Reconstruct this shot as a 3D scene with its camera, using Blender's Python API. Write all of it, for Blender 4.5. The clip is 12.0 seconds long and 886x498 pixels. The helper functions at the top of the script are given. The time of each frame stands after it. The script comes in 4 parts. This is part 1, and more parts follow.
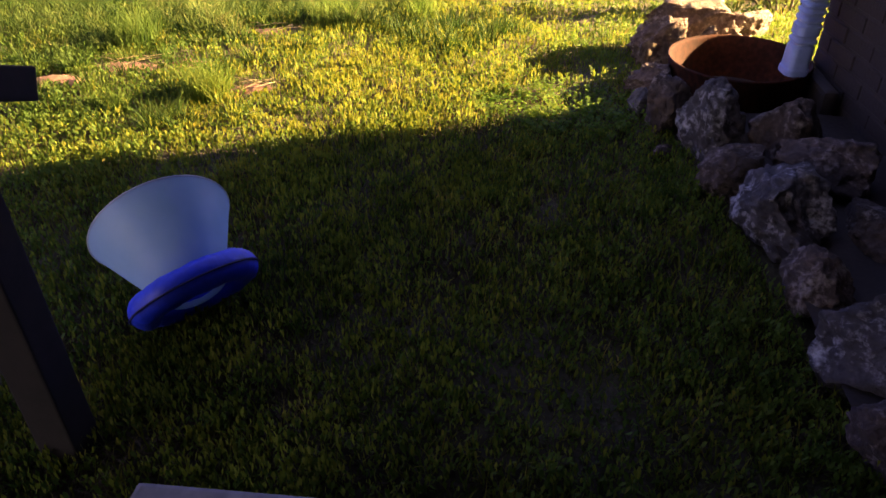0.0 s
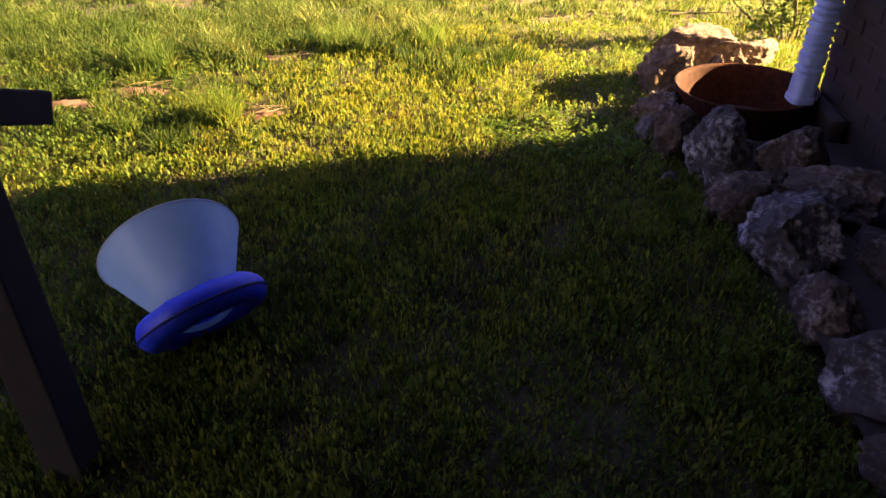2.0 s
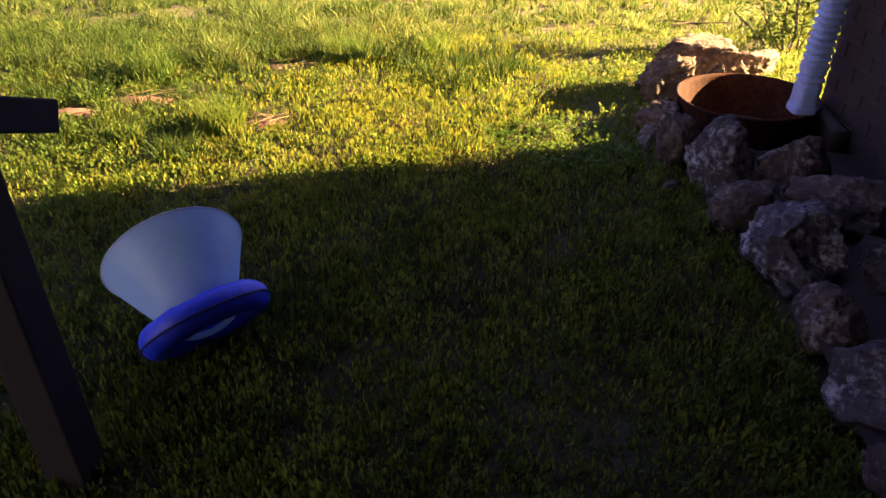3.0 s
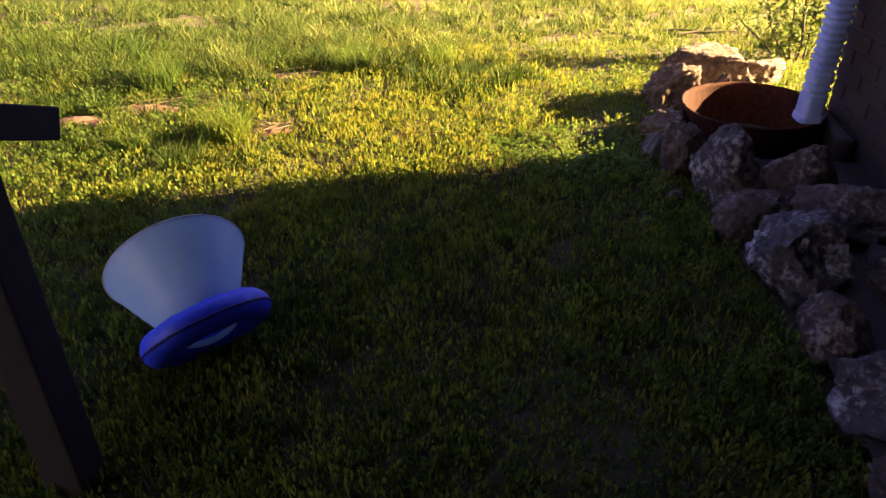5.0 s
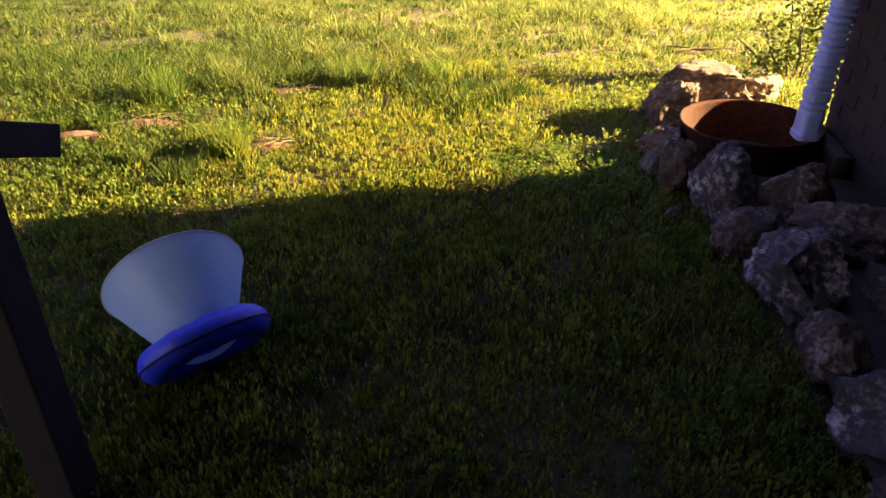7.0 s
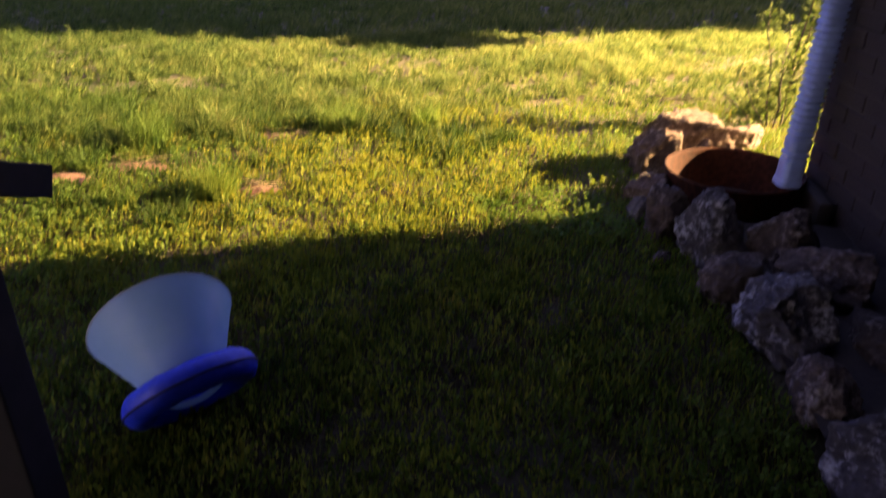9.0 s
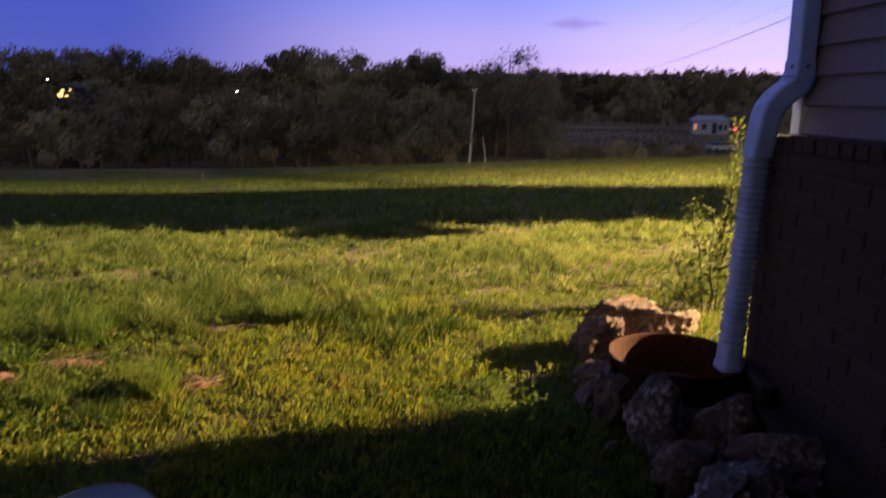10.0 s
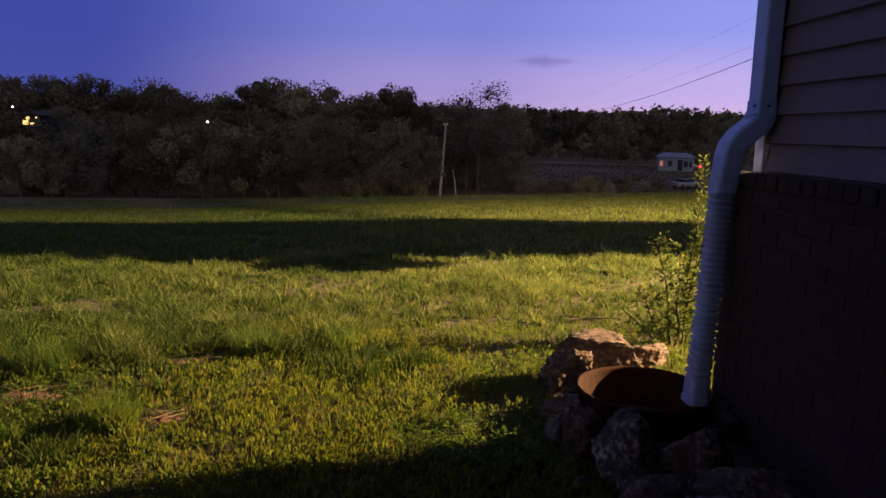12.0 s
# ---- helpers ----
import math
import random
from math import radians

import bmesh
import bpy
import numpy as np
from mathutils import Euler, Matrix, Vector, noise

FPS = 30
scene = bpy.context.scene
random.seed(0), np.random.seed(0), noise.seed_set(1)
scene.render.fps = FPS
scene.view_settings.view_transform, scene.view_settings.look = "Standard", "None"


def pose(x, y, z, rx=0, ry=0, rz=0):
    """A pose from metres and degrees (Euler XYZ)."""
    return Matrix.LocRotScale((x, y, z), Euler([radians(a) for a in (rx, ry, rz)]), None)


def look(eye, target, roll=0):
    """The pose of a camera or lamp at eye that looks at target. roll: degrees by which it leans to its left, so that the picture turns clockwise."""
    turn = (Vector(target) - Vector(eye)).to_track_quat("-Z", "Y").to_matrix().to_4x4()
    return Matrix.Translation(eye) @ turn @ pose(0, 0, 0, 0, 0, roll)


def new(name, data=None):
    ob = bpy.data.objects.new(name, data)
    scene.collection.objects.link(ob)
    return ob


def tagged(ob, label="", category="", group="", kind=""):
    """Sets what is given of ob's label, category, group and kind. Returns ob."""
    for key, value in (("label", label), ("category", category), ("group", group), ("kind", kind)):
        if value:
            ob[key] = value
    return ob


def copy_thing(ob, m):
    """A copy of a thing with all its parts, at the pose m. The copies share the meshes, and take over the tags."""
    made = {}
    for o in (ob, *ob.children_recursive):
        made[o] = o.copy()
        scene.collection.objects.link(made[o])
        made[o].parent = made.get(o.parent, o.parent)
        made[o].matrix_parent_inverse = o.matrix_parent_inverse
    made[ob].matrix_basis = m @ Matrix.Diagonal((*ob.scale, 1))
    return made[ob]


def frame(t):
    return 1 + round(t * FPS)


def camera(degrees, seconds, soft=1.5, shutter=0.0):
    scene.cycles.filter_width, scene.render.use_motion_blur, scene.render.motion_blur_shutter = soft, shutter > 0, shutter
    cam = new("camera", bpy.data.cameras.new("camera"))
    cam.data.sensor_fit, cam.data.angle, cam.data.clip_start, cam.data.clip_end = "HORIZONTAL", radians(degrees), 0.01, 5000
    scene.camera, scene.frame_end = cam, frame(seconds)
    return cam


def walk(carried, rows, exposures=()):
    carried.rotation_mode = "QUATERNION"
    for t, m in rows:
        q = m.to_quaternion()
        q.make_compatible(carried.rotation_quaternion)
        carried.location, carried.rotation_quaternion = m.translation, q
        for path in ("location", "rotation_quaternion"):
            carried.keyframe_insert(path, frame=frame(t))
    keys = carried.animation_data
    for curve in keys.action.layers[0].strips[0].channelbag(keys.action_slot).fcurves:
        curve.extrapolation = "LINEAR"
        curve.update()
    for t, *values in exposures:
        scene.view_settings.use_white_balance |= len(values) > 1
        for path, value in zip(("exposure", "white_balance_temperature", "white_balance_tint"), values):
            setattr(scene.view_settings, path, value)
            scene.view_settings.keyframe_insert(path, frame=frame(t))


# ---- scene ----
cam = camera(62.9, 12.0, shutter=0.9)
PATH = [
    (0, (0.005, -0.018, 1.177), (-0.189, 1.62, 0.046), -0.9),
    (0.5, (0.001, -0.018, 1.178), (-0.198, 1.632, 0.066), -0.9),
    (1, (0.002, -0.015, 1.171), (-0.207, 1.645, 0.076), -0.9),
    (1.5, (0.002, -0.02, 1.177), (-0.209, 1.647, 0.092), -0.9),
    (2, (-0.001, -0.021, 1.177), (-0.214, 1.654, 0.105), -0.8),
    (2.5, (-0.002, -0.022, 1.176), (-0.218, 1.661, 0.117), -0.8),
    (3, (-0.005, -0.025, 1.178), (-0.222, 1.662, 0.127), -0.7),
    (5, (0.008, -0.019, 1.174), (-0.231, 1.678, 0.144), -0.9),
    (5.5, (-0.001, -0.021, 1.176), (-0.236, 1.683, 0.155), -0.7),
    (6, (0.003, -0.021, 1.176), (-0.234, 1.691, 0.17), -0.6),
    (6.5, (0.005, -0.016, 1.183), (-0.232, 1.699, 0.183), -0.6),
    (8.5, (0.008, -0.017, 1.175), (-0.22, 1.723, 0.216), -0.2),
    (9, (-0.009, -0.02, 1.176), (-0.21, 1.761, 0.289), 0.3),
    (9.2, (-0.023, -0.027, 1.178), (-0.196, 1.792, 0.364), 0.5),
    (9.5, (0.006, -0.018, 1.181), (-0.146, 1.872, 0.546), 0.6),
    (9.7, (0.005, -0.021, 1.208), (-0.125, 1.906, 0.687), 0.4),
    (10, (0.003, -0.009, 1.201), (-0.078, 1.947, 0.791), 0.5),
    (10.5, (0.005, -0.008, 1.2), (-0.051, 1.959, 0.841), 0.7),
    (11, (0.004, -0.004, 1.198), (-0.022, 1.966, 0.857), 1.0),
    (11.5, (0.004, -0.007, 1.199), (-0.006, 1.966, 0.87), 1.2),
    (12, (0.004, -0.003, 1.198), (0.004, 1.971, 0.878), 1.4),
]
walk(cam, [(t, look(eye, target, roll)) for t, eye, target, roll in PATH],
     exposures=[(0, 0.28), (6.7, 0.22), (8.4, -0.06), (9.0, -0.04), (9.5, 0.02), (9.75, -0.55), (10.05, -1.28), (10.4, -1.64), (12.0, -1.72)])

# ---- world: dusk sky, rosy towards the afterglow, deep blue away from it ----
world = bpy.data.worlds.new("dusk")
scene.world = world
world.use_nodes = True
wn, wl = world.node_tree.nodes, world.node_tree.links
background = wn["Background"]


def wmath(op, a, b=None):
    n = wn.new("ShaderNodeMath")
    n.operation = op
    for i, v in enumerate((a, b)):
        if v is None:
            continue
        if isinstance(v, (int, float)):
            n.inputs[i].default_value = v
        else:
            wl.new(v, n.inputs[i])
    return n.outputs[0]


def wramp(fac, stops):
    n = wn.new("ShaderNodeValToRGB")
    n.color_ramp.interpolation = "EASE"
    wl.new(fac, n.inputs[0])
    e = n.color_ramp.elements
    while len(e) < len(stops):
        e.new(0.5)
    for el, (p, c) in zip(e, stops):
        el.position, el.color = p, (*c, 1)
    return n.outputs[0]


def wmix(fac, a, b):
    n = wn.new("ShaderNodeMix")
    n.data_type = "RGBA"
    wl.new(fac, n.inputs[0])
    wl.new(a, n.inputs[6])
    wl.new(b, n.inputs[7])
    return n.outputs[2]


sky_way = wn.new("ShaderNodeTexCoord").outputs["Generated"]
sep = wn.new("ShaderNodeSeparateXYZ")
wl.new(sky_way, sep.inputs[0])
rise = wmath("MULTIPLY", wmath("MAXIMUM", sep.outputs[2], 0.0), 1.0)
glow_dot = wn.new("ShaderNodeVectorMath")
glow_dot.operation = "DOT_PRODUCT"
wl.new(sky_way, glow_dot.inputs[0])
glow_dot.inputs[1].default_value = (0.50, 0.866, 0.0)
glow = wmath("MULTIPLY", wmath("ADD", glow_dot.outputs["Value"], 1.0), 0.5)
warm = wramp(rise, [(0.0, (0.78, 0.49, 0.74)), (0.06, (0.53, 0.42, 0.80)), (0.14, (0.29, 0.325, 0.83)), (0.30, (0.16, 0.19, 0.56)), (0.55, (0.11, 0.12, 0.25)), (1.0, (0.10, 0.10, 0.20))])
cold = wramp(rise, [(0.0, (0.065, 0.08, 0.34)), (0.12, (0.048, 0.066, 0.34)), (0.35, (0.06, 0.08, 0.28)), (0.6, (0.085, 0.095, 0.22)), (1.0, (0.10, 0.10, 0.20))])
toward = wramp(glow, [(0.775, (0, 0, 0)), (0.935, (0.6, 0.6, 0.6)), (1.0, (1, 1, 1))])
# rosy counter-glow low in the sky away from the sunset
counter = wramp(rise, [(0.0, (0.86, 0.70, 0.66)), (0.3, (0.62, 0.52, 0.52)), (0.7, (0.15, 0.14, 0.22)), (1.0, (0.10, 0.10, 0.20))])
away = wramp(wmath("MULTIPLY", sep.outputs[1], -1.0), [(0.0, (0, 0, 0)), (0.7, (1, 1, 1))])
sky_colour = wmix(away, wmix(toward, cold, warm), counter)
# one thin cloud low over the hill
CLOUD = Vector((math.sin(radians(7.4)) * math.cos(radians(5.45)), math.cos(radians(7.4)) * math.cos(radians(5.45)), math.sin(radians(5.45))))
gap = wn.new("ShaderNodeVectorMath")
gap.operation = "SUBTRACT"
wl.new(sky_way, gap.inputs[0])
gap.inputs[1].default_value = CLOUD
gap_sep = wn.new("ShaderNodeSeparateXYZ")
wl.new(gap.outputs[0], gap_sep.inputs[0])
wisp = wn.new("ShaderNodeTexNoise")
wisp.inputs["Scale"].default_value, wisp.inputs["Detail"].default_value = 28, 4
wl.new(sky_way, wisp.inputs["Vector"])
cloud_r = wmath("ADD", wmath("ABSOLUTE", wmath("DIVIDE", gap_sep.outputs[0], 0.050)), wmath("ABSOLUTE", wmath("DIVIDE", gap_sep.outputs[2], 0.0115)))
cloud = wramp(wmath("MULTIPLY", wmath("ADD", cloud_r, wmath("MULTIPLY", wisp.outputs["Fac"], 0.9)), 0.62), [(0.40, (0.62, 0.62, 0.62)), (1.0, (0, 0, 0))])
dusk_grey = wn.new("ShaderNodeRGB")
dusk_grey.outputs[0].default_value = (0.20, 0.15, 0.45, 1)
wl.new(wmix(cloud, sky_colour, dusk_grey.outputs[0]), background.inputs["Color"])
background.inputs["Strength"].default_value = 3.45

# ---- the unseen floodlight round the corner of the house, placed from its shadows ----
LAMP = Vector((11.5, 6.34, 4.2))
flood = bpy.data.lights.new("porch_floodlight", "SPOT")
flood.energy, flood.color, flood.spot_size, flood.spot_blend = 292000, (1.0, 0.63, 0.29), radians(170), 1.0
flood.shadow_soft_size = 0.015
lamp_ob = new("porch_floodlight", flood)
lamp_ob.matrix_world = look(LAMP, (-3.1, 20.0, -1.0))


# ---- materials ----
class Nodes:
    """A small writer of node materials."""

    def __init__(self, name):
        self.mat = bpy.data.materials.new(name)
        self.mat.use_nodes = True
        self.tree = self.mat.node_tree
        self.bsdf = self.tree.nodes["Principled BSDF"]
        self.out = self.tree.nodes["Material Output"]

    def add(self, kind, **sockets):
        n = self.tree.nodes.new("ShaderNode" + kind)
        for k, v in sockets.items():
            self.put(n.inputs[k.replace("_", " ")], v)
        return n

    def put(self, socket, v):
        if isinstance(v, bpy.types.NodeSocket):
            self.tree.links.new(v, socket)
        else:
            socket.default_value = v

    def coord(self, scale=1.0, stretch=(1, 1, 1)):
        tc = self.add("TexCoord")
        m = self.add("Mapping")
        self.tree.links.new(tc.outputs["Object"], m.inputs[0])
        m.inputs["Scale"].default_value = [scale * k for k in stretch]
        return m.outputs[0]

    def world_coord(self, scale=1.0):
        g = self.add("NewGeometry")
        m = self.add("Mapping")
        self.tree.links.new(g.outputs["Position"], m.inputs[0])
        m.inputs["Scale"].default_value = [scale] * 3
        return m.outputs[0]

    def noise(self, vec, scale, detail=4.0, rough=0.55):
        n = self.add("TexNoise", Scale=scale, Detail=detail, Roughness=rough)
        self.tree.links.new(vec, n.inputs["Vector"])
        return n.outputs["Fac"]

    def voronoi(self, vec, scale):
        n = self.add("TexVoronoi", Scale=scale)
        self.tree.links.new(vec, n.inputs["Vector"])
        return n.outputs["Distance"]

    def ramp(self, fac, stops):
        n = self.add("ValToRGB")
        self.tree.links.new(fac, n.inputs[0])
        e = n.color_ramp.elements
        while len(e) < len(stops):
            e.new(0.5)
        for el, (p, c) in zip(e, stops):
            el.position, el.color = p, (*c, 1) if len(c) == 3 else c
        return n.outputs[0]

    def mix(self, fac, a, b, blend="MIX"):
        n = self.add("Mix")
        n.data_type, n.blend_type = "RGBA", blend
        self.put(n.inputs[0], fac)
        for i, v in ((6, a), (7, b)):
            self.put(n.inputs[i], (*v, 1) if isinstance(v, tuple) and len(v) == 3 else v)
        return n.outputs[2]

    def math(self, op, a, b=0.0):
        n = self.add("Math")
        n.operation = op
        self.put(n.inputs[0], a)
        self.put(n.inputs[1], b)
        return n.outputs[0]

    def bump(self, height, strength=0.4, dist=0.01):
        n = self.add("Bump", Strength=strength, Distance=dist)
        self.tree.links.new(height, n.inputs["Height"])
        self.tree.links.new(n.outputs[0], self.bsdf.inputs["Normal"])

    def done(self, color, rough=0.7, metal=0.0, **more):
        self.put(self.bsdf.inputs["Base Color"], (*color, 1) if isinstance(color, tuple) else color)
        self.put(self.bsdf.inputs["Roughness"], rough)
        self.put(self.bsdf.inputs["Metallic"], metal)
        for k, v in more.items():
            self.put(self.bsdf.inputs[k.replace("_", " ")], v)
        return self.mat


def plain(name, color, rough=0.6, metal=0.0, var=0.25, scale=20.0, bump=0.15):
    """A surface with blotches at two scales and a fine relief."""
    n = Nodes(name)
    c = n.coord()
    big, fine = n.noise(c, scale * 0.15), n.noise(c, scale, 6)
    f = n.math("MULTIPLY", big, fine)
    dark = tuple(k * (1 - var) for k in color)
    lite = tuple(min(1, k * (1 + var)) for k in color)
    col = n.ramp(f, [(0.12, dark), (0.42, lite)])
    n.bump(fine, bump, 0.004)
    return n.done(col, rough, metal)


def leafy(name, stops, rough=0.8, through_light=0.40, lush=None, vary=0.55):
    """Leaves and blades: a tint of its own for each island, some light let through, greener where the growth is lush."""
    n = Nodes(name)
    g = n.add("NewGeometry")
    place = n.world_coord(1.0)
    patch = n.noise(place, 0.9, 3)
    tuft = n.math("MULTIPLY", n.math("SUBTRACT", n.noise(place, 7.0, 3), 0.5), 1.1)
    f = n.math("ADD", n.math("ADD", n.math("ADD", n.math("MULTIPLY", g.outputs["Random Per Island"], vary), 0.5 * (0.55 - vary)), tuft), n.math("MULTIPLY", patch, 0.45))
    col = n.ramp(f, stops)
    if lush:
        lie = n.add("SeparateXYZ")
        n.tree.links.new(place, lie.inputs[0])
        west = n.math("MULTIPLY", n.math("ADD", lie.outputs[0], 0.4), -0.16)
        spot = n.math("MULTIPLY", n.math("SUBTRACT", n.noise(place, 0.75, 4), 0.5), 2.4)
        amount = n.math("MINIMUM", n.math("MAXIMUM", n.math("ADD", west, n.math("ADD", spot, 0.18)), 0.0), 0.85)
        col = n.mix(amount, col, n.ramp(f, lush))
    n.done(col, rough, 0.0, Specular_IOR_Level=0.2)
    tr = n.add("BsdfTranslucent", Color=col)
    mx = n.add("MixShader", Fac=through_light)
    n.tree.links.new(n.bsdf.outputs[0], mx.inputs[1])
    n.tree.links.new(tr.outputs[0], mx.inputs[2])
    n.tree.links.new(mx.outputs[0], n.out.inputs["Surface"])
    return n.mat


def soil_material():
    n = Nodes("soil_and_turf")
    c = n.world_coord()
    fine = n.noise(c, 60, 6)
    coarse = n.noise(c, 0.25, 5)
    turf = n.ramp(n.math("MULTIPLY", coarse, fine), [(0.12, (0.026, 0.022, 0.010)), (0.30, (0.066, 0.056, 0.024))])
    lie = n.add("SeparateXYZ")
    n.tree.links.new(c, lie.inputs[0])
    streak = n.noise(n.coord(1.0, (0.03, 0.16, 0.1)), 1.0, 6, 0.7)
    hay = n.ramp(streak, [(0.35, (0.05, 0.043, 0.022)), (0.65, (0.135, 0.11, 0.055))])
    turf = n.mix(n.ramp(n.math("MULTIPLY", lie.outputs[1], 0.01), [(0.5, (0, 0, 0)), (0.75, (1, 1, 1))]), turf, hay)
    bare = n.ramp(fine, [(0.3, (0.07, 0.040, 0.020)), (0.5, (0.15, 0.09, 0.05)), (0.7, (0.26, 0.17, 0.10))])
    m = n.ramp(n.math("MULTIPLY", n.noise(c, 1.7, 5), 1.0), [(0.70, (0, 0, 0)), (0.90, (0.3, 0.3, 0.3))])
    n.bump(fine, 0.7, 0.02)
    return n.done(n.mix(m, turf, bare), 0.95)


def stone_material(name, tones, pits=18.0):
    n = Nodes(name)
    c = n.coord()
    r = n.add("ObjectInfo").outputs["Random"]
    v = n.add("VectorMath")
    n.tree.links.new(c, v.inputs[0])
    comb = n.add("CombineXYZ", X=r, Y=r, Z=r)
    sc = n.add("VectorMath")
    sc.operation = "SCALE"
    n.tree.links.new(comb.outputs[0], sc.inputs[0])
    sc.inputs["Scale"].default_value = 40
    n.tree.links.new(sc.outputs[0], v.inputs[1])
    p = v.outputs[0]
    big, fine, pit = n.noise(p, 5, 5, 0.6), n.noise(p, 42, 8, 0.65), n.voronoi(p, pits)
    col = n.ramp(big, [(0.28, tones[0]), (0.5, tones[1]), (0.7, tones[2])])
    col = n.mix(n.ramp(fine, [(0.35, (0.75, 0.75, 0.75)), (0.6, (0, 0, 0))]), col, tones[0])
    lichen = n.ramp(n.math("MULTIPLY", fine, n.noise(p, 7, 5)), [(0.27, (0, 0, 0)), (0.42, (1, 1, 1))])
    col = n.mix(n.math("MULTIPLY", lichen, 0.65), col, tones[3])
    h = n.math("ADD", n.math("MULTIPLY", big, 1.2), n.math("ADD", n.math("MULTIPLY", fine, 0.8), n.math("MULTIPLY", pit, 0.5)))
    n.bump(h, 0.9, 0.03)
    return n.done(col, 0.9)


M_SOIL = soil_material()
M_BARE = plain("bare_reddish_soil", (0.20, 0.11, 0.072), 0.95, 0, 0.5, 90, 0.8)
# bed soil, and the block that stands in for shade beside the bowl
M_DARK_FILL = plain("dark_soil_and_shade", (0.022, 0.015, 0.011), 0.8, 0, 0.4, 60, 0.6)
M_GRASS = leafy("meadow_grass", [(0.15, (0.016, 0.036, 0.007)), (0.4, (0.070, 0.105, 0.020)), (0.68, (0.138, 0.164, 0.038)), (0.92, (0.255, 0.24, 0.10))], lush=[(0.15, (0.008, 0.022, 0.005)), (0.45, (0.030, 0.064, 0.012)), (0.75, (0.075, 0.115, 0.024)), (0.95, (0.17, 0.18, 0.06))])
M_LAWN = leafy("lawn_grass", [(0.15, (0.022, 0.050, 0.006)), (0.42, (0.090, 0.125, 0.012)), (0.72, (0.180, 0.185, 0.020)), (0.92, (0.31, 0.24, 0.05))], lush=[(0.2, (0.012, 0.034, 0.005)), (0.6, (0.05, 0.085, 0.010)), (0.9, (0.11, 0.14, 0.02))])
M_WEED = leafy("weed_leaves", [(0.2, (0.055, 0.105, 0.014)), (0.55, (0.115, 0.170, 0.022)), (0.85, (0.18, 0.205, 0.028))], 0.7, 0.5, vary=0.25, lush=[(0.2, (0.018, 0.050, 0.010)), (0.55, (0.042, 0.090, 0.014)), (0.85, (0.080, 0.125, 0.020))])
M_CLOVER = leafy("clover_leaves", [(0.2, (0.055, 0.115, 0.010)), (0.55, (0.110, 0.185, 0.016)), (0.85, (0.165, 0.22, 0.022))], 0.65, 0.5)
M_RANK = leafy("rank_grass", [(0.2, (0.012, 0.036, 0.006)), (0.6, (0.042, 0.075, 0.010)), (0.9, (0.088, 0.115, 0.020))], 0.7)
M_TIP = leafy("weed_shoot_tips", [(0.2, (0.11, 0.145, 0.013)), (0.55, (0.165, 0.185, 0.017)), (0.9, (0.225, 0.19, 0.022))], 0.7, 0.5, vary=0.25)
M_THATCH = leafy("dry_thatch", [(0.2, (0.030, 0.022, 0.013)), (0.55, (0.075, 0.056, 0.035)), (0.9, (0.15, 0.12, 0.08))], 0.85)
M_HAY = leafy("dull_rough_pasture", [(0.2, (0.030, 0.032, 0.014)), (0.55, (0.070, 0.066, 0.030)), (0.9, (0.15, 0.125, 0.065))], 0.85)
M_SHRUB = leafy("shrub_leaves", [(0.2, (0.05, 0.09, 0.015)), (0.8, (0.13, 0.17, 0.03))], 0.85, 0.35)


def crown_material():
    """Dusky leaves, each tree with a tone of its own."""
    n = Nodes("tree_leaves")
    own = n.add("ObjectInfo").outputs["Random"]
    leaf = n.add("NewGeometry").outputs["Random Per Island"]
    f = n.math("ADD", n.math("MULTIPLY", leaf, 0.4), n.math("MULTIPLY", own, 0.6))
    col = n.ramp(f, [(0.1, (0.065, 0.064, 0.042)), (0.5, (0.135, 0.132, 0.085)), (0.9, (0.25, 0.24, 0.155))])
    n.done(col, 0.8, 0.0, Specular_IOR_Level=0.2)
    tr = n.add("BsdfTranslucent", Color=col)
    mx = n.add("MixShader", Fac=0.25)
    n.tree.links.new(n.bsdf.outputs[0], mx.inputs[1])
    n.tree.links.new(tr.outputs[0], mx.inputs[2])
    n.tree.links.new(mx.outputs[0], n.out.inputs["Surface"])
    return n.mat


M_CROWN = crown_material()
M_STRAW = plain("dry_straw", (0.33, 0.25, 0.14), 0.8, 0, 0.4, 60)
M_BARK = plain("bark", (0.07, 0.055, 0.045), 0.95, 0, 0.4, 30, 0.6)
M_STONE = stone_material("limestone", [(0.022, 0.015, 0.012), (0.066, 0.044, 0.035), (0.150, 0.105, 0.082), (0.40, 0.35, 0.33)])
M_STONE_PALE = stone_material("pale_limestone", [(0.026, 0.021, 0.021), (0.080, 0.068, 0.070), (0.20, 0.185, 0.19), (0.58, 0.56, 0.58)])
M_STONE_TAN = stone_material("tan_limestone", [(0.045, 0.030, 0.023), (0.145, 0.096, 0.072), (0.28, 0.205, 0.158), (0.46, 0.38, 0.33)])
M_VINYL = plain("vinyl_siding", (0.135, 0.112, 0.118), 0.55, 0, 0.12, 30, 0.08)
M_TRIM = plain("white_vinyl_trim", (0.72, 0.71, 0.70), 0.5, 0, 0.08, 20, 0.05)
# blue of the dusk light is mixed into the white of pipe and hose
M_PIPE = plain("white_gutter_metal_dusk_tint", (0.30, 0.42, 0.80), 0.42, 0, 0.12, 14, 0.06)
M_HOSE = plain("weathered_white_hose_dusk_tint", (0.245, 0.305, 0.50), 0.5, 0, 0.22, 22, 0.1)
M_SCREW = plain("dark_screw", (0.05, 0.045, 0.04), 0.5, 0.6)
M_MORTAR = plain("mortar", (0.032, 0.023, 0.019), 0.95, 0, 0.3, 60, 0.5)
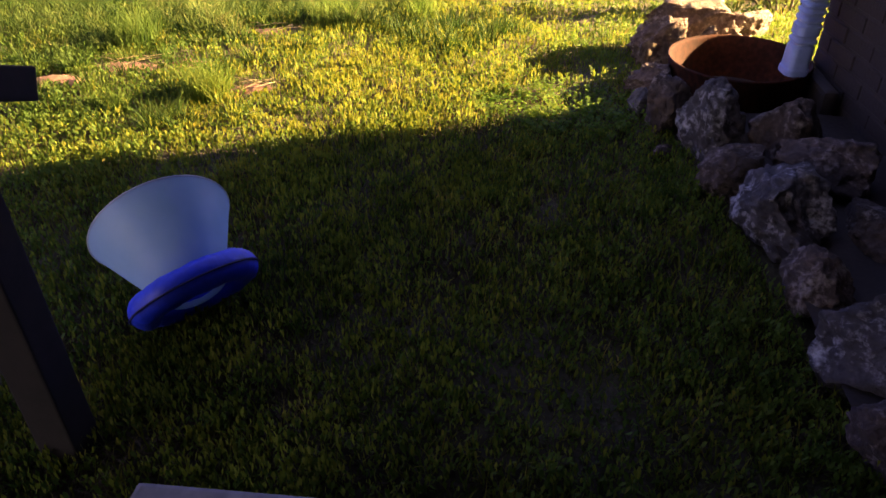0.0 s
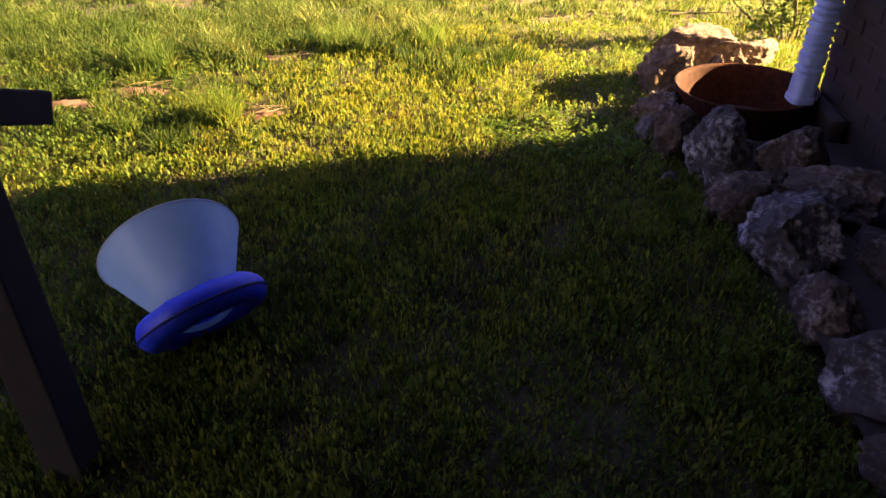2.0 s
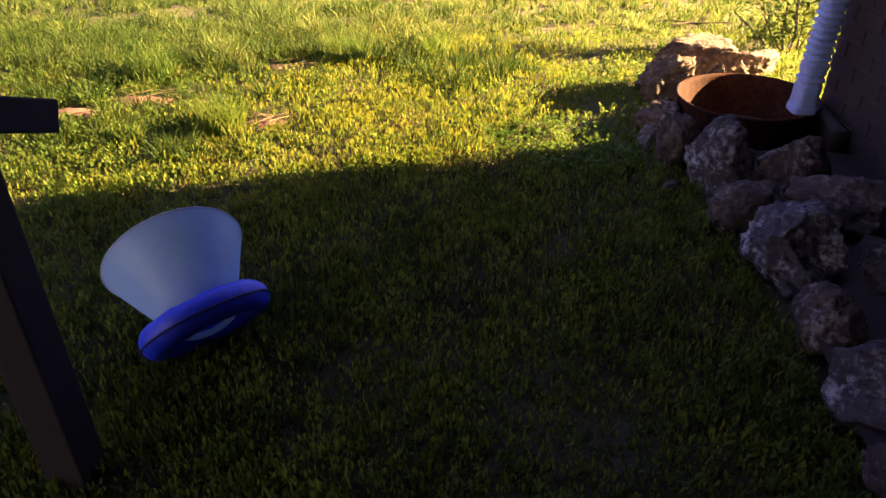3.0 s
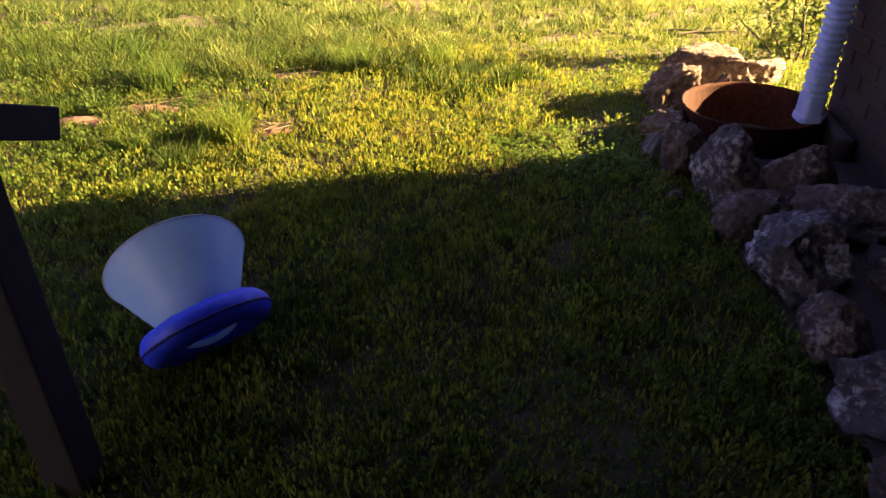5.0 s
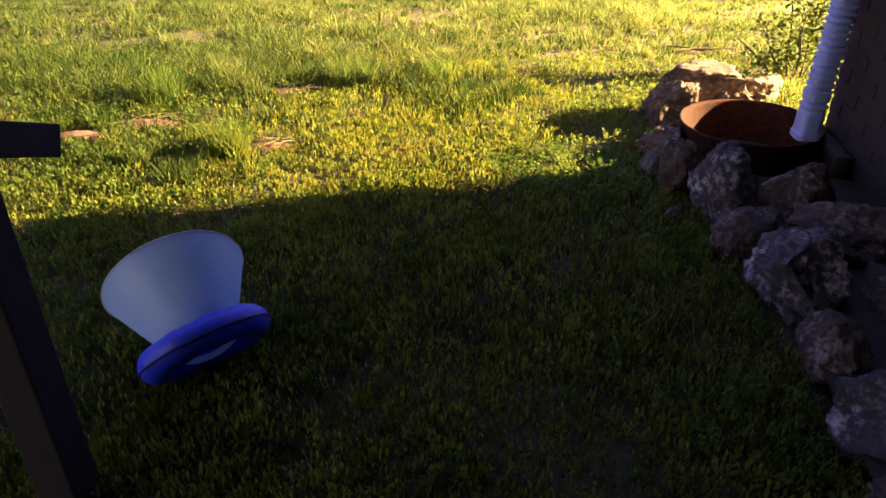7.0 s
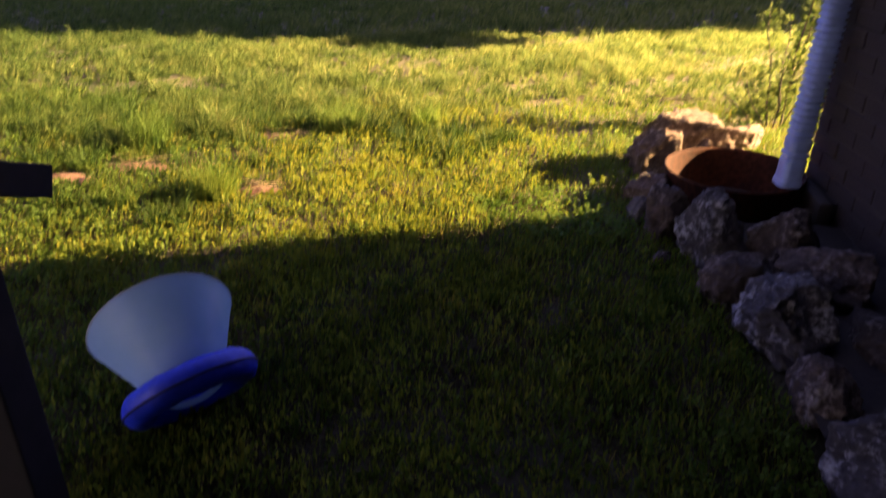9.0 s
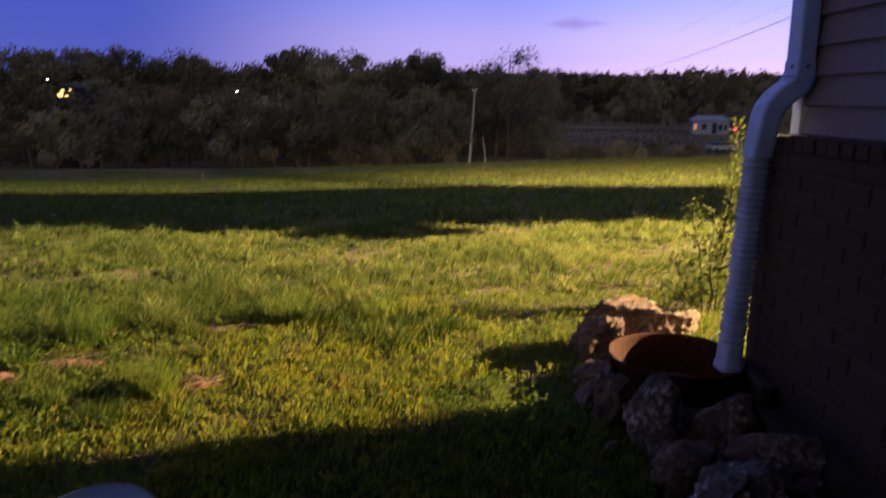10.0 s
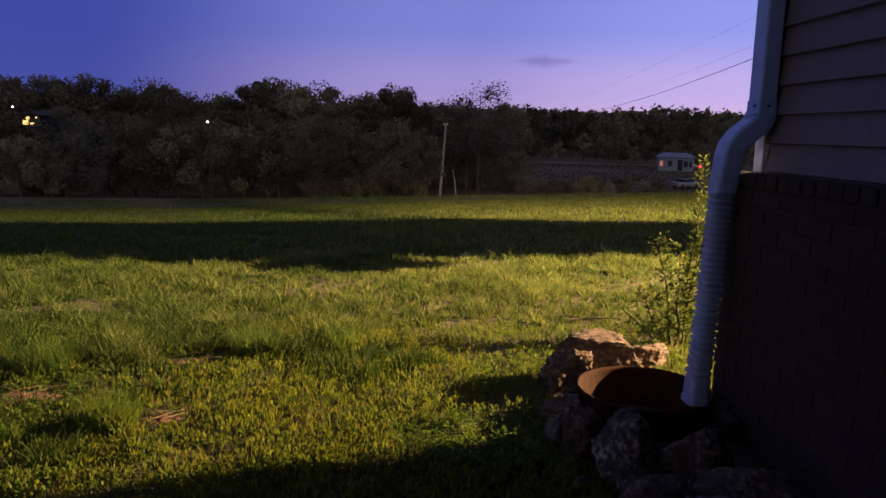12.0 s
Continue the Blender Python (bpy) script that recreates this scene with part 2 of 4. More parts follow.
M_WOOD = plain("dark_stained_wood", (0.014, 0.010, 0.009), 0.92, 0, 0.4, 24, 0.3)
M_GREYWOOD = plain("weathered_grey_wood", (0.20, 0.185, 0.18), 0.85, 0, 0.35, 24, 0.4)
M_ROOF = plain("asphalt_shingle", (0.06, 0.055, 0.05), 0.95, 0, 0.4, 40, 0.5)


def brick_material():
    n = Nodes("brown_brick")
    c = n.coord()
    r = n.add("ObjectInfo").outputs["Random"]
    fine = n.noise(c, 70, 6)
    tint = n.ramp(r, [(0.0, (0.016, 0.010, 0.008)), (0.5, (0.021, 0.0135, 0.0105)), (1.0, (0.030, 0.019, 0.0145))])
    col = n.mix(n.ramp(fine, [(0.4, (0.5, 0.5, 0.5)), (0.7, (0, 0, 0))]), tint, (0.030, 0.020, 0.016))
    n.bump(fine, 0.5, 0.004)
    return n.done(col, 0.92)


M_BRICK = brick_material()


def rust_material():
    n = Nodes("rusted_iron")
    c = n.coord()
    a, b = n.noise(c, 6, 5), n.noise(c, 45, 7)
    col = n.ramp(n.math("MULTIPLY", a, b), [(0.12, (0.011, 0.004, 0.003)), (0.25, (0.026, 0.008, 0.004)), (0.42, (0.055, 0.017, 0.008))])
    n.bump(b, 0.4, 0.004)
    return n.done(col, 0.85, 0.0, Specular_IOR_Level=0.15)


M_RUST = rust_material()


def cone_material():
    n = Nodes("frosted_translucent_plastic")
    c = n.coord()
    f = n.noise(c, 9, 4)
    col = n.ramp(f, [(0.3, (0.45, 0.62, 0.75)), (0.7, (0.54, 0.70, 0.82))])
    n.done(col, 0.35)
    tr = n.add("BsdfTranslucent", Color=col)
    see = n.add("BsdfTransparent", Color=(0.85, 0.9, 0.95, 1))
    m1, m2 = n.add("MixShader", Fac=0.45), n.add("MixShader", Fac=0.20)
    n.tree.links.new(n.bsdf.outputs[0], m1.inputs[1])
    n.tree.links.new(tr.outputs[0], m1.inputs[2])
    n.tree.links.new(m1.outputs[0], m2.inputs[1])
    n.tree.links.new(see.outputs[0], m2.inputs[2])
    n.tree.links.new(m2.outputs[0], n.out.inputs["Surface"])
    return n.mat


M_CONE = cone_material()
M_BLUE = plain("blue_nylon_cover", (0.012, 0.035, 0.62), 0.5, 0, 0.2, 60, 0.2)
M_EDGING = plain("grey_plastic_edging", (0.45, 0.48, 0.52), 0.5)
M_BLUEDARK = plain("dark_blue_seam", (0.008, 0.010, 0.09), 0.7, 0, 0.2, 60, 0.2)


# ---- helpers for meshes ----
def part(name, bm, material, parent=None, label="", smooth=False, kind=""):
    me = bpy.data.meshes.new(name)
    bm.to_mesh(me)
    bm.free()
    me.materials.append(material)
    if smooth:
        me.polygons.foreach_set("use_smooth", [True] * len(me.polygons))
    ob = new(name, me)
    ob.parent = parent
    return tagged(ob, label, kind=kind)


def shared(name, me, parent, m):
    ob = new(name, me)
    ob.parent = parent
    ob.matrix_basis = m
    return ob


def empty(name, m, label, category, group="", kind=""):
    ob = new(name)
    ob.empty_display_size = 0.1
    ob.matrix_basis = m
    return tagged(ob, label, category, group, kind)


def box(bm, x0, x1, y0, y1, z0, z1, m=None):
    vs = [bm.verts.new((x, y, z)) for z in (z0, z1) for y in (y0, y1) for x in (x0, x1)]
    for f in ((0, 2, 3, 1), (4, 5, 7, 6), (0, 1, 5, 4), (2, 6, 7, 3), (0, 4, 6, 2), (1, 3, 7, 5)):
        bm.faces.new([vs[i] for i in f])
    if m is not None:
        bmesh.ops.transform(bm, matrix=m, verts=vs)
    return vs


def rounded_box(x0, x1, y0, y1, z0, z1, r=0.006, m=None, seg=2):
    bm = bmesh.new()
    box(bm, x0, x1, y0, y1, z0, z1)
    bmesh.ops.bevel(bm, geom=bm.edges[:], offset=r, segments=seg, profile=0.6, affect="EDGES")
    if m is not None:
        bmesh.ops.transform(bm, matrix=m, verts=bm.verts)
    return bm


def lathe(profile, seg=48, closed=False):
    """Turn (radius, height) pairs round z."""
    bm = bmesh.new()
    rings = []
    for r, z in profile:
        rings.append([bm.verts.new((r * math.cos(2 * math.pi * i / seg), r * math.sin(2 * math.pi * i / seg), z)) for i in range(seg)])
    pairs = list(zip(rings, rings[1:])) + ([(rings[-1], rings[0])] if closed else [])
    for a, b in pairs:
        for i in range(seg):
            j = (i + 1) % seg
            bm.faces.new((a[i], a[j], b[j], b[i]))
    if not closed:
        bm.faces.new(list(reversed(rings[0])))
        bm.faces.new(rings[-1])
    return bm


def tube(points, radii, seg=10, cap=True, bm=None):
    """A round tube through points with a radius at each."""
    bm = bm or bmesh.new()
    pts = [Vector(p) for p in points]
    rings, side = [], None
    for i, p in enumerate(pts):
        d = (pts[min(i + 1, len(pts) - 1)] - pts[max(i - 1, 0)]).normalized()
        if side is None:
            side = d.orthogonal().normalized()
        side = (side - d * side.dot(d)).normalized()
        up = d.cross(side)
        r = radii[i] if isinstance(radii, (list, tuple)) else radii
        rings.append([bm.verts.new(p + r * (math.cos(2 * math.pi * k / seg) * side + math.sin(2 * math.pi * k / seg) * up)) for k in range(seg)])
    for a, b in zip(rings, rings[1:]):
        for i in range(seg):
            j = (i + 1) % seg
            bm.faces.new((a[i], a[j], b[j], b[i]))
    if cap:
        bm.faces.new(list(reversed(rings[0])))
        bm.faces.new(rings[-1])
    return bm


# ---- the lie of the land ----
def land(x, y):
    """Height of the ground: level by the house, falling away over the field, a flat bottom, then a wooded hill."""
    x, y = np.asarray(x, float), np.asarray(y, float)
    q = x / np.maximum(y, 4.0)
    s = np.interp(q, [-0.9, -0.6, -0.38, -0.115, 0.344, 0.7], [0.107, 0.105, 0.099, 0.083, 0.0595, 0.054])
    k = np.clip(y - 3.2, 0, None)
    ramp_in = k * k / (k + 1.2)
    z = -s * np.minimum(ramp_in, 45.3)
    t = np.clip((y - 50) / 34, 0, 1)
    t = t * t * (3 - 2 * t)
    z = z * (1 - t) + t * np.interp(y, [50, 84, 150, 190, 400], [-6.7, -6.7, -5.1, -4.4, -4.4])
    h = np.clip((y - 190) / 260, 0, 1)
    h = h * h * (3 - 2 * h)
    return z + 10 * h


def land_at(x, y):
    return float(land(x, y))


def build_ground():
    xs = np.concatenate([[-900, -500, -300, -180, -110, -70, -45, -30, -20, -14, -10, -7.5], np.arange(-6, 4.01, 0.12), [5, 6.5, 8.5, 11, 15, 20, 30, 45, 70, 110, 180, 300, 500, 900]])
    ys = np.concatenate([[-300, -100, -40, -15, -6, -3, -1.5], np.arange(-0.6, 7.01, 0.12), np.arange(7.5, 16, 0.5), np.arange(17, 60, 2.0), np.arange(63, 130, 5.0), [140, 160, 180, 200, 230, 260, 300, 340, 380, 420, 460, 520, 700, 1200]])
    gx, gy = np.meshgrid(xs, ys)
    gz = land(gx, gy)
    for i in range(gx.shape[0]):
        for j in range(gx.shape[1]):
            x, y = gx[i, j], gy[i, j]
            if -7 < x < 4.5 and -1 < y < 16:
                gz[i, j] += 0.035 * noise.noise((x * 1.3, y * 1.3, 0.0)) + 0.015 * noise.noise((x * 4.2, y * 4.2, 3.0)) - 0.012
    n, m = gx.shape
    co = np.stack([gx, gy, gz], -1).reshape(-1, 3)
    faces = [(i * m + j, i * m + j + 1, (i + 1) * m + j + 1, (i + 1) * m + j) for i in range(n - 1) for j in range(m - 1)]
    me = bpy.data.meshes.new("ground")
    me.from_pydata(co.tolist(), [], faces)
    me.materials.append(M_SOIL)
    me.polygons.foreach_set("use_smooth", [True] * len(me.polygons))
    tagged(new("ground", me), "grassy ground with bare brown soil patches", "ground", kind="structure")


build_ground()

# ---- grass, as single blades ----
rng = np.random.default_rng(7)


def in_house(x, y):
    return (x - 1.16) * 0.9966 + (y - 2.95) * 0.082 > -0.02


def strew(n, x_of, y0, y1, power=1.0):
    """Places over the wedge of ground between y0 and y1."""
    y = y0 + (y1 - y0) * rng.random(n) ** power
    lo, hi = x_of(y)
    x = lo + (hi - lo) * rng.random(n)
    return x, y


def clumpy(x, y, scale, seed):
    """A smooth patchiness between 0 and 1."""
    a = np.sin(x * scale * 1.7 + seed) * np.sin(y * scale * 1.3 + 2 * seed) + 0.6 * np.sin((x + y) * scale * 2.9 + 3 * seed) * np.sin((x - 1.7 * y) * scale * 2.1 + seed)
    b = 0.5 * np.sin(x * scale * 6.1 + 5 * seed) * np.sin(y * scale * 5.3 + seed)
    return np.clip(0.5 + 0.32 * (a + b), 0, 1)


BARE = ((-1.31, 3.60, 0.17, 0.07), (-1.81, 3.05, 0.17, 0.06), (-1.13, 2.83, 0.11, 0.05), (-2.05, 2.86, 0.14, 0.07), (-1.55, 3.12, 0.09, 0.04))


def grown(x, y):
    keep = np.ones(len(x), bool)
    for bx, by, rx, ry in BARE:
        d = ((x - bx) / rx) ** 2 + ((y - by) / ry) ** 2
        keep &= d + 0.7 * (rng.random(len(x)) - 0.5) > 1.0
    return keep & ~((x > np.interp(y, [1.0, 1.6, 2.1, 2.5, 2.9, 3.5], [0.74, 0.68, 0.63, 0.56, 0.50, 0.56])) & (y < 3.25)) & ~((x > 1.0) & (y < 3.2))


def blades(name, x, y, height, width, lean, material, label, segs=3, sink=0.01, ang=None):
    n = len(x)
    z = land(x, y) - sink
    ang = rng.random(n) * 2 * np.pi if ang is None else ang
    dx, dy = np.cos(ang), np.sin(ang)
    tw = rng.random(n) * 2 * np.pi
    sx, sy = np.cos(tw), np.sin(tw)
    lean = lean * (0.3 + rng.random(n))
    verts = np.zeros((n, 2 * segs + 1, 3))
    for k in range(segs + 1):
        f = k / segs
        cx = x + dx * lean * height * f ** 1.8
        cy = y + dy * lean * height * f ** 1.8
        cz = z + height * f * (1 - 0.28 * lean * f)
        w = 0.5 * width * (1 - f ** 1.6)
        if k < segs:
            verts[:, 2 * k] = np.stack([cx - sx * w, cy - sy * w, cz], -1)
            verts[:, 2 * k + 1] = np.stack([cx + sx * w, cy + sy * w, cz], -1)
        else:
            verts[:, 2 * k] = np.stack([cx, cy, cz], -1)
    loops, sizes = [], []
    base = (np.arange(n) * (2 * segs + 1))[:, None]
    idx = []
    for k in range(segs - 1):
        idx += [2 * k, 2 * k + 1, 2 * k + 3, 2 * k + 2]
        sizes.append(4)
    idx += [2 * segs - 2, 2 * segs - 1, 2 * segs]
    sizes.append(3)
    loops = (base + np.array(idx)[None]).ravel()
    sizes = np.tile(sizes, n)
    mesh_of(name, verts.reshape(-1, 3), loops, sizes, material, label)


def mesh_of(name, verts, loops, sizes, material, label, category="grass"):
    me = bpy.data.meshes.new(name)
    me.vertices.add(len(verts))
    me.vertices.foreach_set("co", verts.astype(np.float32).ravel())
    me.loops.add(len(loops))
    me.loops.foreach_set("vertex_index", loops.astype(np.int32))
    me.polygons.add(len(sizes))
    me.polygons.foreach_set("loop_start", np.concatenate([[0], np.cumsum(sizes)[:-1]]).astype(np.int32))
    me.update(calc_edges=True)
    me.materials.append(material)
    return tagged(new(name, me), label, category, kind="stuff")


def build_bare_patches():
    for bx, by, rx, ry in BARE:
        bm = bmesh.new()
        hub = bm.verts.new((0, 0, 0.012))
        rings = []
        for k in (0.4, 0.75, 1.05):
            rings.append([bm.verts.new((rx * k * math.cos(a) * (1 + 0.3 * noise.noise((bx + 2 * math.cos(a), by + 2 * math.sin(a), 1.0))), ry * k * math.sin(a) * (1 + 0.3 * noise.noise((bx + 2 * math.sin(a), by, 4.0))), 0.012 - 0.022 * k * k + 0.007 * noise.noise((bx + 9 * math.cos(a) * k, by + 9 * math.sin(a) * k, 7.0)))) for a in (2 * math.pi * i / 24 for i in range(24))])
        for i in range(24):
            j = (i + 1) % 24
            bm.faces.new((hub, rings[0][i], rings[0][j]))
            for p_, q_ in zip(rings, rings[1:]):
                bm.faces.new((p_[i], q_[i], q_[j], p_[j]))
        ob = part("bare_soil", bm, M_BARE, None, smooth=True)
        ob.matrix_basis = pose(bx, by, land_at(bx, by))
        tagged(ob, "bare reddish-brown soil patch in the grass", "soil", kind="stuff")


build_bare_patches()


def wedge(y):
    return -0.86 * y - 0.7, 0.46 * y + 0.5


def tufts(n, y0, y1, per, radius, power, height):
    """Blades gathered in tufts: places, heights and the way each leans."""
    cx, cy = strew(n, wedge, y0, y1, power)
    h = height(cx, cy)
    k = h > 0
    cx, cy, h = cx[k], cy[k], h[k]
    m = len(cx)
    a, d = rng.random((m, per)) * 2 * np.pi, radius * (0.5 + 8 * h[:, None]) * np.sqrt(rng.random((m, per)))
    x, y = cx[:, None] + d * np.cos(a), cy[:, None] + d * np.sin(a)
    hh = h[:, None] * (0.55 + 0.6 * rng.random((m, per)))
    ang = a + rng.normal(0, 0.7, (m, per))
    return x.ravel(), y.ravel(), hh.ravel(), ang.ravel()


def build_grass():
    # short lawn beside the house
    x, y = strew(120000, wedge, 0.35, 4.6)
    k = grown(x, y) & (rng.random(len(x)) < 0.15 + 0.85 * clumpy(x, y, 6.0, 1.0))
    x, y = x[k], y[k]
    h = 0.022 + (0.03 * clumpy(x, y, 1.3, 2.0) + 0.045 * clumpy(x, y, 7.0, 5.0)) * rng.random(len(x))
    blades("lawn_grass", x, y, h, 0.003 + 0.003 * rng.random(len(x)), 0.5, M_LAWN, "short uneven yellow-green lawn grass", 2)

    # tufts of longer grass in the field
    def long_grass(x, y):
        c = 0.5 * clumpy(x, y, 1.1, 4.0) + 0.5 * clumpy(x, y, 4.6, 2.5)
        rim = np.interp(x, [-3.4, -2.0, -1.5, -0.9, -0.2, 0.6], [2.95, 3.15, 3.30, 3.75, 4.0, 4.3])
        edge = np.clip((y - rim + 0.5 * (c - 0.5)) / 0.35, 0, 1)
        keep = (rng.random(len(x)) < edge * (0.32 + 1.2 * c * c)) & grown(x, y)
        return np.where(keep, (0.045 + 0.20 * c * c) * (0.6 + 0.6 * rng.random(len(x))), 0)

    x, y, h, ang = tufts(18500, 2.8, 9.0, 12, 0.020, 0.85, long_grass)
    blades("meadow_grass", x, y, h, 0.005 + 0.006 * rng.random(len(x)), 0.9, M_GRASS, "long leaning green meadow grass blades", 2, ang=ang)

    def far_grass(x, y):
        return (0.06 + 0.08 * clumpy(x, y, 0.7, 4.0) + 0.09 * clumpy(x, y, 3.1, 1.0)) * (0.6 + 0.6 * rng.random(len(x)))

    x, y, h, ang = tufts(11000, 8.4, 20.0, 8, 0.03, 0.9, far_grass)
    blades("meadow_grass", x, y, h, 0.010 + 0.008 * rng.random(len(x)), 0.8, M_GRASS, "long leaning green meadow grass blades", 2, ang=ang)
    x, y = strew(150000, wedge, 18.0, 58.0, 0.8)
    h = (0.06 + 0.11 * clumpy(x, y, 0.4, 4.0)) * (0.6 + 0.6 * rng.random(len(x)))
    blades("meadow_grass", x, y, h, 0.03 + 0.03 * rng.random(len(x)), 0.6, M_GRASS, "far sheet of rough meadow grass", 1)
    # thin grass over the rest of the yard, beside and behind the railing and north of the house
    x, y = -7.5 + 7.0 * rng.random(150000), -5.0 + 12.0 * rng.random(150000)
    k = (x < -0.86 * np.maximum(y, 0) - 0.75) & (x < -1.0)
    x, y = x[k], y[k]
    blades("lawn_grass", x, y, 0.03 + 0.05 * rng.random(len(x)), 0.012 + 0.010 * rng.random(len(x)), 0.8, M_LAWN, "short uneven yellow-green lawn grass", 1)
    x, y = 1.5 + 16.0 * rng.random(110000), 3.1 + 18.0 * rng.random(110000) ** 1.5
    k = (x > 0.46 * y + 0.5) & (y > 3.0 + 0.083 * (x - 1.16))
    x, y = x[k], y[k]
    blades("meadow_grass", x, y, 0.05 + 0.08 * rng.random(len(x)), 0.012 + 0.010 * rng.random(len(x)), 0.7, M_GRASS, "sparse rough meadow grass", 1)
    # dead thatch where the house keeps the lawn thin
    x, y = strew(80000, wedge, 0.4, 2.9)
    k = grown(x, y) & (rng.random(len(x)) < 0.15 + 0.85 * clumpy(x, y, 2.3, 7.0))
    x, y = x[k], y[k]
    blades("thatch", x, y, 0.012 + 0.03 * rng.random(len(x)), 0.004 + 0.004 * rng.random(len(x)), 2.2, M_THATCH, "flattened brown dead grass among the lawn", 1)
    # low leafy weeds in clumps: broad and dark to the west, yellowing upright shoots in the middle
    cx, cy = strew(84000, wedge, 0.4, 4.9)
    thick = np.clip(1.25 - cy / 4.6, 0, 1) * np.where(cy < 1.9, 0.3, 1.0)
    k = grown(cx, cy) & (rng.random(len(cx)) < (0.10 + 1.1 * clumpy(cx, cy, 5.5, 9.0)) * np.clip((4.9 - cy) / 0.9, 0, 1) * (0.5 + 0.5 * thick))
    cx, cy = cx[k], cy[k]
    mound = clumpy(cx, cy, 7.5, 6.0)
    h = 0.014 + 0.060 * mound * (0.45 + 0.7 * rng.random(len(cx)))
    n = 6
    f = (np.arange(n)[None] + rng.random((len(cx), n))) / n
    x = (cx[:, None] + rng.normal(0, 0.008, f.shape)).ravel()
    y = (cy[:, None] + rng.normal(0, 0.008, f.shape)).ravel()
    z = (h[:, None] * f).ravel()
    middle = np.exp(-((x + 0.55) / 0.85) ** 2) + 0.35 * (clumpy(x, y, 2.0, 8.0) - 0.4)
    top = (f > 0.62).ravel() & (rng.random(len(x)) < middle)
    clover = ((x - 0.22) / 0.42) ** 2 + ((y - 2.70) / 0.24) ** 2 + 0.5 * (rng.random(len(x)) - 0.5) < 1.0
    low = ~top & ~clover
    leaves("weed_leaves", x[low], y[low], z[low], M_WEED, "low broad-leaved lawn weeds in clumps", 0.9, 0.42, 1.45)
    leaves("weed_tips", x[top & ~clover], y[top & ~clover], z[top & ~clover], M_TIP, "yellowing upright tips of the lawn weeds", 1.35, 0.30, 1.7)
    leaves("clover_leaves", x[clover], y[clover], z[clover] * 1.1, M_CLOVER, "fresh green clover patch beside the stones", 0.35, 0.7, 1.3)
    # rough pasture at the foot of the hill
    x, y = -12 + 75 * rng.random(42000), 60 + 95 * rng.random(42000)
    k = rng.random(len(x)) < 0.15 + clumpy(x * 0.35, y, 0.16, 2.0)
    x, y = x[k], y[k]
    blades("rough_pasture", x, y, 0.15 + 0.40 * clumpy(x, y, 0.21, 3.0) * rng.random(len(x)), 0.12 + 0.12 * rng.random(len(x)), 0.8, M_HAY, "dull rough pasture beyond the field", 1)


def leaves(name, x, y, rise_, material, label, upright=0.5, slim=0.45, grow=1.0):
    n = len(x)
    z = land(x, y) + rise_
    a = rng.random(n) * 2 * np.pi
    tilt = upright + 0.7 * (rng.random(n) - 0.4)
    L = grow * (0.0035 + 0.005 * rng.random(n))
    W = L * slim * (0.75 + 0.5 * rng.random(n))
    ux, uy, uz = np.cos(a) * np.cos(tilt), np.sin(a) * np.cos(tilt), np.sin(tilt)
    vx, vy = -np.sin(a), np.cos(a)
    c = np.stack([x, y, z], -1)
    U = np.stack([ux, uy, uz], -1) * L[:, None]
    V = np.stack([vx, vy, np.zeros(n)], -1) * W[:, None]
    verts = np.stack([c - U, c + 0.2 * U - V, c + U, c + 0.2 * U + V], 1)
    mesh_of(name, verts.reshape(-1, 3), np.arange(n * 4), np.full(n, 4), material, label, "weeds")


build_grass()

# ---- the house: siding over a brick skirt ----
HOUSE = pose(1.16, 2.95, 0, 0, 0, 4.7)
BRICK_TOP, WALL_TOP = 1.07, 2.72


